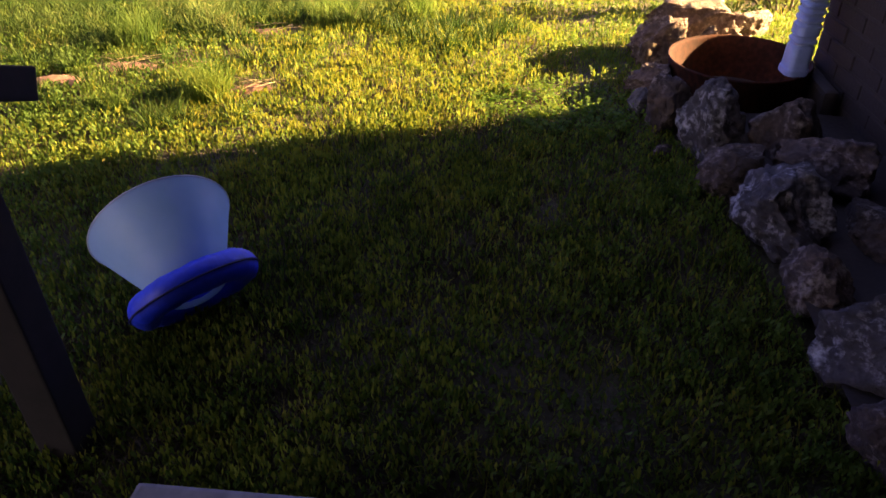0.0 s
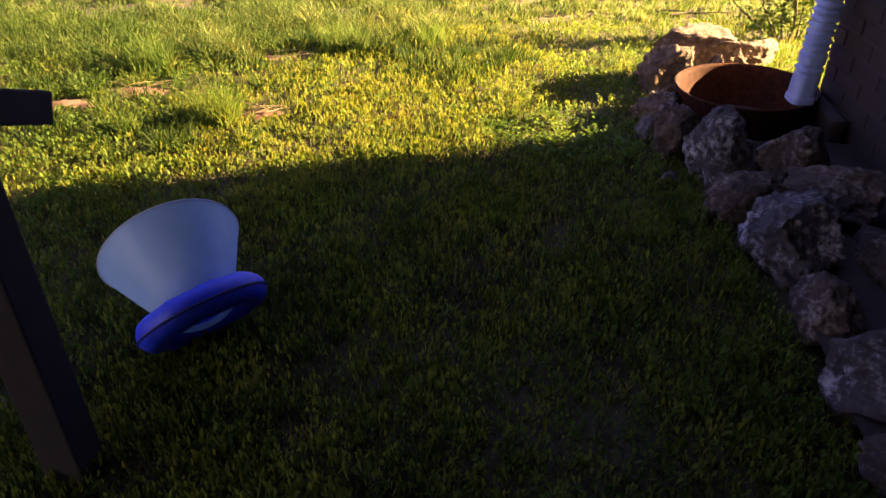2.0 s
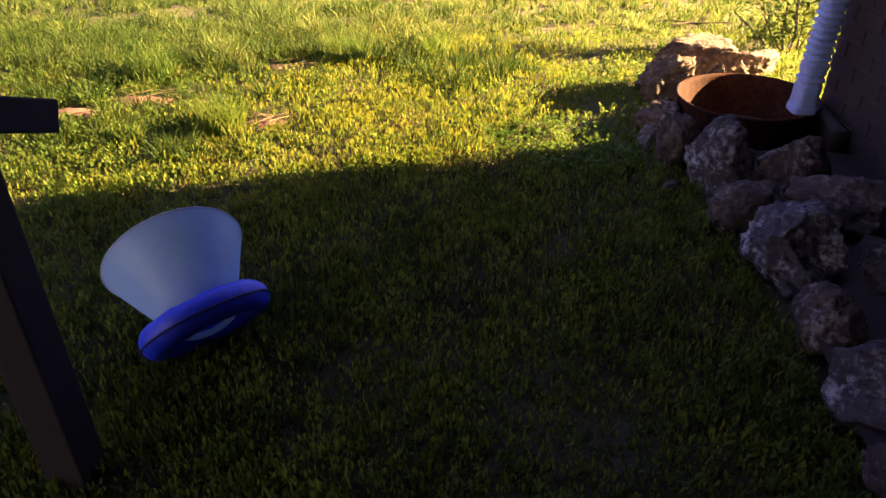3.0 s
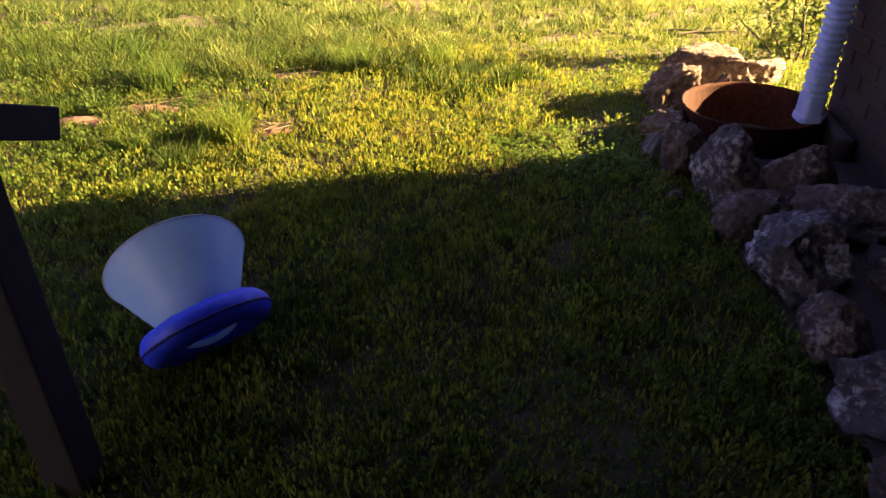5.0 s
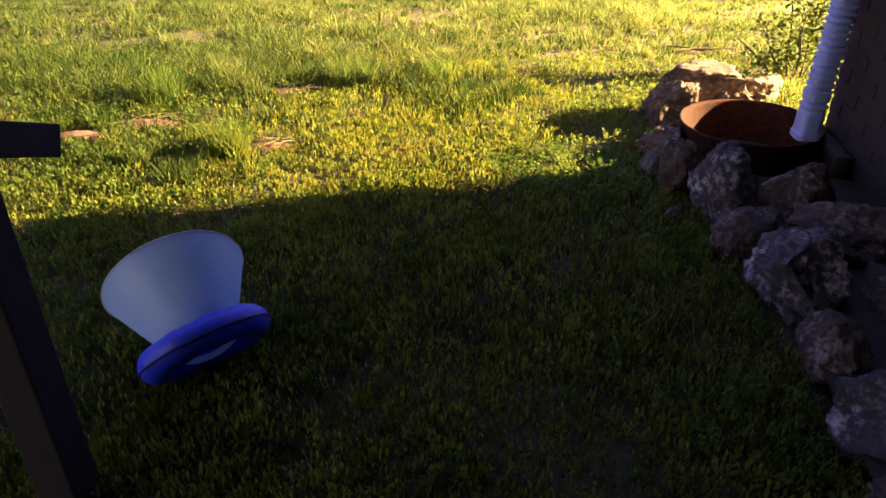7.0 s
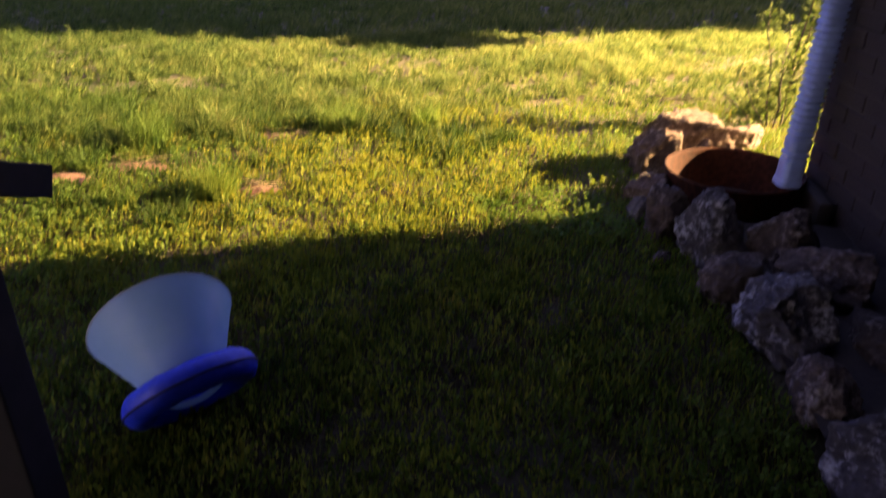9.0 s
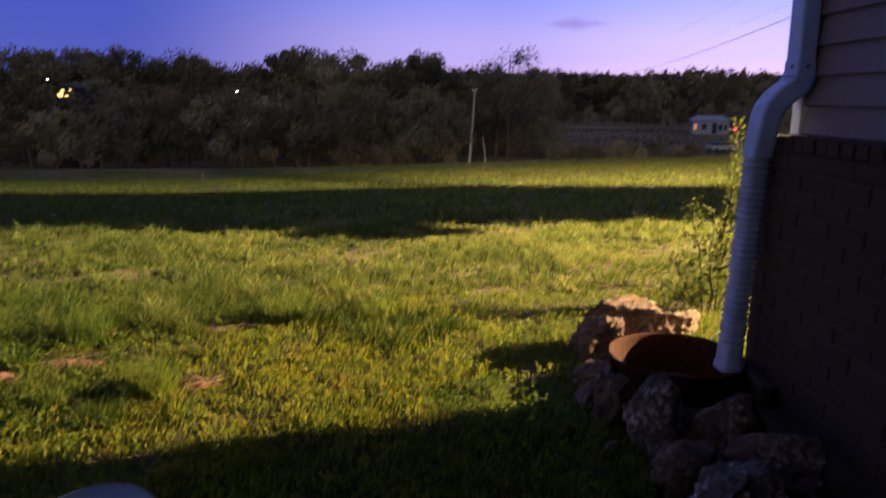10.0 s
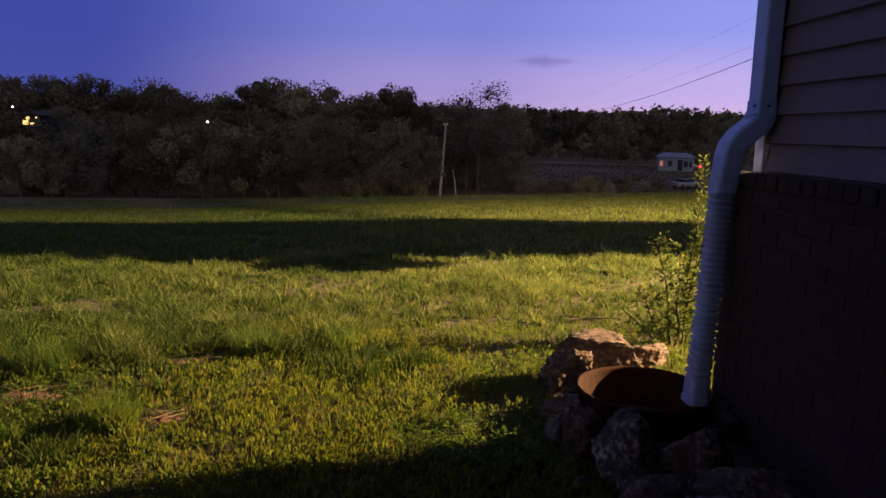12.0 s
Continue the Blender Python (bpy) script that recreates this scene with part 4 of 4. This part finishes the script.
def build_trees():
    kinds = []
    for i, (h, sp, low, n, ls) in enumerate(((14, 4.2, 0.10, 6600, 0.20), (12.5, 4.6, 0.06, 6600, 0.20), (15, 3.6, 0.10, 6400, 0.20), (9, 3.8, 0.02, 4600, 0.19), (13, 4.5, 0.3, 3400, 0.15), (13, 4.4, 0.06, 1500, 0.55), (14, 3.9, 0.08, 1500, 0.52))):
        ob = empty("tree", pose(0, -200 - 30 * i, land_at(0, -200)), "dark leafy broadleaf tree at dusk", "tree", "trees at the wood's edge")
        trunk, crown = tree_mesh(40 + i, h, sp, low, n, ls)
        part("trunk", trunk, M_BARK, ob)
        c = new("crown", crown)
        c.parent = ob
        kinds.append((ob, h))
    rnd = random.Random(3)

    def plant(az, dist, top_el, kind):
        x, y = dist * math.sin(radians(az)), dist * math.cos(radians(az))
        z = land_at(x, y)
        want = 1.2 + dist * math.tan(radians(top_el)) - z
        ob, h = kinds[kind]
        s = want / (h * 0.97)
        copy_thing(ob, pose(x, y, z, 0, 0, rnd.uniform(0, 360)) @ Matrix.Diagonal((s * rnd.uniform(0.95, 1.15), s * rnd.uniform(0.95, 1.15), s, 1)))

    # the wood beyond the field, its edge nearest away from the afterglow
    def skyline(az):
        return float(np.interp(az, [-31.1, -28.6, -27.5, -26, -24.3, -21.7, -20.2, -17.8, -16.4, -15, -13.1, -11.7, -11.1, -10, -8.7, -6.6, -4.4, -3.1, -1.3, 0, 5, 7.8, 10.8, 14.2, 19, 21.7],
                               [2.91, 3.17, 2.93, 3.39, 2.9, 2.91, 2.7, 2.18, 2.15, 3.11, 3.68, 3.24, 2.34, 3.21, 2.92, 2.47, 3.39, 2.87, 2.36, 2.39, 2.33, 2.04, 1.89, 2.15, 2.3, 2.13]))

    for az in np.arange(-38, -1.5, 1.5):
        a = az + rnd.uniform(-0.4, 0.4)
        plant(a, rnd.uniform(80, 86), rnd.uniform(-0.9, 1.1), rnd.choice((1, 3, 3)))
        plant(az + 0.7, rnd.uniform(92, 102), skyline(az + 0.7) + rnd.uniform(0.10, 0.40), rnd.choice((0, 1, 2)))
    for az, k in ((-26, 2), (-28.3, 2), (-13.4, 0), (-12.4, 0), (-9.8, 1), (-15.2, 0), (-4.4, 2), (-3.6, 2), (-21.3, 1), (-31, 0)):
        plant(az, 97, skyline(az) + 0.35, k)
    plant(-30.4, 74, -0.9, 3)
    plant(-28.9, 74, -1.0, 3)
    plant(-27.6, 76, 1.2, 1)
    plant(-32, 76, 1.0, 1)
    plant(2.6, 96, 4.05, 4)
    plant(1.7, 97, 2.7, 4)
    for az in np.arange(-1.5, 6, 1.1):
        plant(az, rnd.uniform(104, 116), skyline(az) + 0.1 + rnd.uniform(-0.3, 0.15), rnd.choice((0, 1, 2)))
        plant(az + 0.4, rnd.uniform(96, 100), rnd.uniform(-2.2, -0.6), 3)
    for az in np.arange(4.5, 34, 0.95):
        plant(az, rnd.uniform(185, 215), skyline(az) + 0.1 + rnd.uniform(-0.2, 0.15), rnd.choice((5, 6)))
        plant(az + 0.5, rnd.uniform(170, 182), rnd.uniform(-1.2, 0.2), 5)
    plant(20.9, 128, 1.3, 1)
    plant(8.3, 92, -3.45, 3)
    for az in np.arange(6.2, 16.6, 0.75):
        plant(az + rnd.uniform(-0.4, 0.4), rnd.uniform(86, 95), -3.2 + rnd.uniform(-0.35, 0.2), rnd.choice((1, 3)))
    plant(16.3, 128, -2.7, 3)
    for az, d, el in ((6.2, 140, -2.3), (9.6, 150, -2.25), (11.3, 132, -2.75), (12.4, 155, -2.0), (14.6, 146, -2.35), (15.4, 120, -3.3), (4.6, 120, -1.6)):
        plant(az, d, el, 3)
    for ob, _ in kinds:
        for o in (*ob.children, ob):
            bpy.data.objects.remove(o)
    # the woods on the hill, past counting
    n = 60000
    az = np.radians(rng.uniform(-42, 38, n))
    d = rng.uniform(220, 430, n) ** 1.0
    x, y = d * np.sin(az), d * np.cos(az)
    tops = 6 + 3.0 * clumpy(x, y, 0.12, 3.0) + 2.0 * clumpy(x, y, 0.4, 1.0)
    z = land(x, y) + tops * rng.random(n) ** 0.5
    c = np.stack([x, y, z], -1)
    u = rng.normal(size=(n, 3))
    u /= np.linalg.norm(u, axis=1)[:, None]
    w = np.cross(u, rng.normal(size=(n, 3)))
    w /= np.linalg.norm(w, axis=1)[:, None]
    s = rng.uniform(0.7, 1.6, n)[:, None]
    verts = np.stack([c - u * s, c - w * s * 0.7, c + u * s, c + w * s * 0.7], 1).reshape(-1, 3)
    mesh_of("woods", verts, np.arange(4 * n), np.full(n, 4), M_CROWN, "dark dense woods covering the far hill", "woods")


build_trees()


# ---- the shrub at the corner ----
def build_shrub():
    rnd = random.Random(8)
    shrub = empty("shrub", pose(1.43, 4.22, land_at(1.43, 4.22)), "slender leafy shrub with upright shoots at the house corner", "shrub")
    stems = [(0.045, -0.04, 1.14), (0.075, 0.0, 0.92), (-0.10, 0.05, 0.66), (0.0, 0.08, 0.60), (-0.20, -0.02, 0.36), (0.14, 0.02, 0.5), (-0.05, -0.12, 0.45), (-0.28, 0.06, 0.26), (0.22, 0.05, 0.75)]
    leaf_v, leaf_f = [], []
    for sx, sy, h in stems:
        pts = [Vector((sx * 0.3 + sx * f + 0.012 * math.sin(9 * f + sx * 30), sy * 0.3 + sy * f, h * f - 0.03)) for f in (0, 0.2, 0.4, 0.6, 0.8, 1.0)]
        part("stem", tube(pts, [0.006, 0.005, 0.0045, 0.004, 0.003, 0.0015], 6), M_BARK, shrub)
        n = int(230 * h) + 22
        for i in range(n):
            f = 0.18 + 0.84 * (i + rnd.random()) / n
            k = min(4, int(f * 5))
            p = pts[k].lerp(pts[k + 1], min(1.1, f * 5 - k))
            a, tilt = rnd.uniform(0, 6.283), rnd.uniform(-0.3, 0.9)
            u = Vector((math.cos(a) * math.cos(tilt), math.sin(a) * math.cos(tilt), math.sin(tilt)))
            w = u.cross(Vector((0, 0, 1))).normalized()
            w = (w + 0.5 * u.cross(w) * rnd.uniform(-1, 1)).normalized()
            L = rnd.uniform(0.013, 0.026) * (1.15 - 0.3 * f)
            p = p + u * rnd.uniform(0.004, 0.03 + 0.035 * (h < 0.9))
            b = len(leaf_v)
            nrm = u.cross(w) * L * 0.15
            for q in (p, p + u * L * 0.6 - w * L * 0.45 + nrm, p + u * L * 1.3 - w * L * 0.42 + nrm, p + u * L * 2, p + u * L * 1.3 + w * L * 0.42 + nrm, p + u * L * 0.6 + w * L * 0.45 + nrm):
                leaf_v.append(tuple(q))
            leaf_f += [(b, b + 1, b + 2, b + 3), (b, b + 3, b + 4, b + 5)]
    me = bpy.data.meshes.new("leaves")
    me.from_pydata(leaf_v, [], leaf_f)
    me.materials.append(M_SHRUB)
    ob = new("leaves", me)
    ob.parent = shrub
    tagged(ob, "small rounded yellow-green leaves", kind="stuff")


build_shrub()


# ---- a tuft and litter in the lawn ----
def build_tufts():
    for x, y, r, h, n in ((-1.29, 2.70, 0.085, 0.17, 420), (-1.62, 2.58, 0.06, 0.10, 120), (-1.9, 3.35, 0.12, 0.20, 300), (-1.0, 3.75, 0.12, 0.18, 260), (-0.55, 3.95, 0.10, 0.15, 220)):
        a, d = rng.random(n) * 6.283, r * np.sqrt(rng.random(n))
        blades("grass_tuft", x + d * np.cos(a), y + d * np.sin(a), h * (0.6 + 0.6 * rng.random(n)), 0.004 + 0.003 * rng.random(n), 0.55, M_WEED, "dense dark green tuft of longer grass", 3)
    # a ragged rim of rank dark grass where the lawn meets the field
    cx = -3.3 + 3.4 * rng.random(520)
    cy = 3.86 + 0.16 * np.sin(3.1 * cx) + 0.1 * np.sin(7.3 * cx + 1) + rng.normal(0, 0.22, 520)
    k = (rng.random(520) < 0.02 + 0.95 * clumpy(cx, cy, 1.9, 3.0) ** 1.6) & grown(cx, cy)
    px, py = -3.6 + 2.5 * rng.random(330), 2.4 + 2.0 * rng.random(330)
    q = (rng.random(330) < 0.1 + 0.9 * clumpy(px, py, 2.6, 5.0)) & grown(px, py)
    cx, cy = np.concatenate([cx[k], px[q]]), np.concatenate([cy[k], py[q]])
    m = len(cx)
    a, d = rng.random((m, 34)) * 6.283, 0.055 * np.sqrt(rng.random((m, 34)))
    x, y = (cx[:, None] + d * np.cos(a)).ravel(), (cy[:, None] + d * np.sin(a)).ravel()
    h = (0.06 + 0.085 * rng.random((m, 1))) * (0.6 + 0.6 * rng.random((m, 34)))
    blades("grass_tuft", x, y, h.ravel(), 0.004 + 0.003 * rng.random(len(x)), 0.7, M_RANK, "ragged clumps of rank dark green grass", 2, ang=(a + rng.normal(0, 0.6, a.shape)).ravel())


build_tufts()


def build_litter():
    rnd = random.Random(21)
    for x, y, L, n in ((-1.11, 2.84, 0.16, 9), (-1.31, 3.60, 0.18, 8), (-1.80, 3.07, 0.2, 8), (-1.45, 3.0, 0.12, 5)):
        bm = bmesh.new()
        for i in range(n):
            a, l = rnd.uniform(-0.7, 0.7), L * rnd.uniform(0.3, 1)
            cx, cy = rnd.gauss(0, L * 0.35), rnd.gauss(0, L * 0.15)
            d = Vector((math.cos(a), math.sin(a), rnd.uniform(-0.05, 0.25))) * l / 2
            c = Vector((cx, cy, 0.02 + rnd.uniform(0, 0.015)))
            tube([c - d, c + Vector((0, 0, 0.006)), c + d], [0.0013, 0.0016, 0.0007], 5, bm=bm)
        ob = part("straw_litter", bm, M_STRAW, None)
        ob.matrix_basis = pose(x, y, land_at(x, y))
        tagged(ob, "pale dry straw and twigs lying on bare soil", "straw", kind="stuff")
    for x, y, L, a in ((1.02, 4.72, 0.34, 4), (0.86, 4.78, 0.18, -20)):
        pts = [Vector((L * (f - 0.5), 0.02 * math.sin(5 * f), 0.03 + 0.02 * f)) for f in (0, 0.3, 0.6, 1)]
        bm = tube(pts, [0.007, 0.006, 0.005, 0.003], 7)
        tube([pts[1], pts[1] + Vector((0.06, 0.04, 0.03))], [0.004, 0.002], 5, bm=bm)
        ob = part("fallen_twig", bm, M_BARK, None)
        ob.matrix_basis = pose(x, y, land_at(x, y), 0, 0, a)
        tagged(ob, "thin dry twig lying in the grass", "twig")


build_litter()


# ---- far things ----
def polar(az, d, z=None):
    x, y = d * math.sin(radians(az)), d * math.cos(radians(az))
    return Vector((x, y, land_at(x, y) if z is None else z))


def height_at(el, d):
    return 1.19 + d * math.tan(radians(el))


def glowing(name, color, strength):
    n = Nodes(name)
    n.done((0.1, 0.1, 0.1), 0.5, 0, Emission_Color=(*color, 1), Emission_Strength=strength)
    return n.mat


M_LAMPWHITE = glowing("cold_lamp_glass", (0.85, 0.95, 1.0), 60)
M_LAMPWARM = glowing("warm_lit_window", (1.0, 0.62, 0.2), 9)
M_ORANGE = glowing("dim_orange_window", (1.0, 0.25, 0.15), 1.6)
M_RED = glowing("red_lamp_glass", (1.0, 0.05, 0.08), 7)
M_POLE = plain("weathered_pole_wood", (0.30, 0.285, 0.28), 0.9, 0, 0.3, 6, 0.3)
M_WIRE = plain("cable", (0.03, 0.03, 0.035), 0.7)
M_PALE = plain("pale_painted_boards", (0.17, 0.21, 0.29), 0.7, 0, 0.12, 3)
M_PANE = plain("dark_window_glass", (0.03, 0.035, 0.05), 0.1, 0, 0.1)
M_CAR = plain("silver_car_paint", (0.25, 0.27, 0.30), 0.3, 0.4, 0.1)
M_TYRE = plain("tyre_rubber", (0.02, 0.02, 0.02), 0.9)


def build_utility_pole():
    d = 84
    top, base = polar(0.0, d, height_at(0.67, d)), polar(-0.38, d)
    pole = empty("utility_pole", Matrix.Translation(base), "leaning weathered wooden utility pole beyond the field", "pole")
    v = top - base
    part("shaft", tube([v * f for f in (-0.03, 0.3, 0.7, 1)], [0.17, 0.16, 0.13, 0.11], 10), M_POLE, pole)
    part("cross_arm", rounded_box(-0.28, 0.28, -0.05, 0.05, -0.05, 0.05, 0.01, Matrix.Translation(v * 0.975)), M_POLE, pole)
    for x in (-0.22, 0.22):
        part("insulator", tube([v * 0.975 + Vector((x, 0, 0.05)), v * 0.975 + Vector((x, 0, 0.2))], [0.05, 0.03], 8), M_TRIM, pole)
    b2 = polar(0.98, 83)
    stub = part("guy_stub", tube([(0, 0, -0.2), (-0.25, 0, 2.2), (-0.5, 0, 3.6)], [0.08, 0.07, 0.05], 8), M_POLE)
    stub.matrix_basis = Matrix.Translation(b2)
    tagged(stub, "short leaning grey wooden stub pole", "pole")
    for az, el, dd, h in ((-20.8, -5.55, 50, 0.4),):
        p = polar(az, dd)
        post = part("fence_post", rounded_box(-0.04, 0.04, -0.04, 0.04, -0.2, h, 0.01), M_BARK)
        post.matrix_basis = Matrix.Translation(p)
        tagged(post, "short wooden post at the field's edge", "fence post")


build_utility_pole()


def build_wires():
    for (a0, e0, d0), (a1, e1, d1), sag, r in (((11.65, 1.95, 118), (26.5, 7.4, 40), 0.5, 0.022), ((7.6, 1.7, 118), (26.5, 10.6, 40), 0.4, 0.005), ((9.4, 1.7, 118), (26.5, 8.3, 40), 0.4, 0.005)):
        p, q = polar(a0, d0, height_at(e0, d0)), polar(a1, d1, height_at(e1, d1))
        pts = [p.lerp(q, i / 24) - Vector((0, 0, sag * 4 * (i / 24) * (1 - i / 24))) for i in range(25)]
        tagged(part("power_line", tube(pts, r, 5), M_WIRE), "thin sagging overhead power line", "cable", "overhead lines")

    b = polar(26.5, 40)
    top = height_at(10.9, 40) - b.z
    pole = empty("utility_pole", Matrix.Translation(b), "upright wooden utility pole carrying three lines", "pole")
    part("shaft", tube([(0, 0, -0.2), (0, 0, top * 0.5), (0, 0, top)], [0.16, 0.14, 0.11], 10), M_POLE, pole)


build_wires()


def build_far_house():
    d = 150
    p = polar(17.5, d)
    h = empty("house", Matrix.Translation(p) @ pose(0, 0, 0, 0, 0, -12), "small pale single-storey house at the foot of the hill", "house")
    part("wall", rounded_box(-3.4, 3.2, -2.5, 2.5, -0.3, 2.6, 0.03), M_PALE, h)
    bm = bmesh.new()
    v = [bm.verts.new(q) for q in ((-3.8, -2.9, 2.6), (3.6, -2.9, 2.6), (3.6, 2.9, 2.6), (-3.8, 2.9, 2.6), (-2.3, 0, 3.5), (2.1, 0, 3.5))]
    for f in ((0, 1, 5, 4), (1, 2, 5), (2, 3, 4, 5), (3, 0, 4), (0, 3, 2, 1)):
        bm.faces.new([v[i] for i in f])
    part("roof", bm, M_PALE, h)
    for x, w, z0, z1, m_ in ((-2.8, 0.5, 0.9, 1.9, M_ORANGE), (-1.2, 0.8, 0.9, 2.0, M_PANE), (1.7, 0.8, 0.8, 1.9, M_PANE), (2.6, 0.5, 0.8, 1.9, M_PANE)):
        win = part("window", rounded_box(x - w / 2 - 0.08, x + w / 2 + 0.08, -2.56, -2.49, z0 - 0.08, z1 + 0.08, 0.01), M_PALE, h)
        part("pane", rounded_box(x - w / 2, x + w / 2, -2.58, -2.565, z0, z1, 0.004), m_, win)
    part("door", rounded_box(0.2, 1.1, -2.56, -2.49, 0.1, 2.2, 0.01), M_PANE, h)
    # a car in front of it
    q = polar(18.35, 112)
    car = empty("car", Matrix.Translation(q) @ pose(0, 0, 0, 0, 0, 25), "silver car parked by the far track", "car")
    part("body", rounded_box(-2.1, 2.1, -0.85, 0.85, 0.35, 0.95, 0.15), M_CAR, car)
    bm = rounded_box(-1.2, 1.0, -0.75, 0.75, 0.93, 1.45, 0.18)
    part("cabin", bm, M_PANE, car)
    for x in (-1.3, 1.3):
        for y in (-0.86, 0.70):
            part("wheel", tube([(x, y, 0.33), (x, y + 0.18, 0.33)], 0.33, 16), M_TYRE, car)
    # red lamp on a post
    d = 62
    b = polar(19.25, d)
    z = height_at(-2.1, d)
    post = empty("red_lamp", Matrix.Translation(b), "small glowing red lamp on a thin post", "lamp")
    part("post", tube([(0, 0, -0.2), (0, 0, z - b.z)], 0.025, 8), M_WIRE, post)
    part("lamp_glass", rounded_box(-0.16, 0.16, -0.05, 0.05, z - b.z - 0.10, z - b.z + 0.10, 0.04), M_RED, post, "glowing red lens")


build_far_house()


def build_yard_lamps():
    for az, el, d, r, m_ in ((-30.3, 0.95, 76, 0.06, M_LAMPWHITE), (-17.9, 0.3, 78, 0.075, M_LAMPWHITE)):
        b = polar(az, d)
        z = height_at(el, d) - b.z
        lamp = empty("yard_lamp", Matrix.Translation(b), "distant yard lamp glowing white on a wooden pole", "lamp", "distant yard lamps")
        part("pole", tube([(0, 0, -0.2), (0, 0, z + 0.5)], [0.06, 0.05], 8), M_BARK, lamp)
        part("arm", tube([(0, 0, z + 0.3), (0, -0.5, z + 0.35)], 0.03, 6), M_WIRE, lamp)
        part("lamp_glass", lathe([(0.3 * r, -r), (0.8 * r, -0.6 * r), (r, 0), (0.7 * r, 0.6 * r), (0.2 * r, 0.8 * r)], 12), m_, lamp, "glowing white globe").matrix_basis = pose(0, -0.5, z)
    d = 77
    b = polar(-29.5, d)
    z = height_at(0.0, d) - b.z
    cabin = empty("house", Matrix.Translation(b), "dark timber house with warm lit windows between trees", "house")
    part("wall", rounded_box(-0.9, 0.9, 0, 3.5, -0.3, z + 0.6, 0.03), M_TYRE, cabin)
    bm = bmesh.new()
    v = [bm.verts.new(q) for q in ((-1.1, -0.3, z + 0.58), (1.1, -0.3, z + 0.58), (1.1, 3.8, z + 0.58), (-1.1, 3.8, z + 0.58), (0, -0.3, z + 1.0), (0, 3.8, z + 1.0))]
    for f in ((0, 1, 4), (1, 2, 5, 4), (2, 3, 5), (3, 0, 4, 5), (0, 3, 2, 1)):
        bm.faces.new([v[i] for i in f])
    part("roof", bm, M_TYRE, cabin)
    for x, zz, w, hh in ((-0.45, -0.1, 0.28, 0.22), (-0.2, 0.3, 0.18, 0.12), (0.55, 0.35, 0.10, 0.09), (0.15, -0.2, 0.2, 0.10)):
        win = part("window", rounded_box(x - w, x + w, -0.05, 0.02, z + zz - hh, z + zz + hh, 0.01), M_TYRE, cabin)
        part("pane", rounded_box(x - w * 0.85, x + w * 0.85, -0.075, -0.055, z + zz - hh * 0.85, z + zz + hh * 0.85, 0.004), M_LAMPWARM, win, "warm lit pane")


build_yard_lamps()
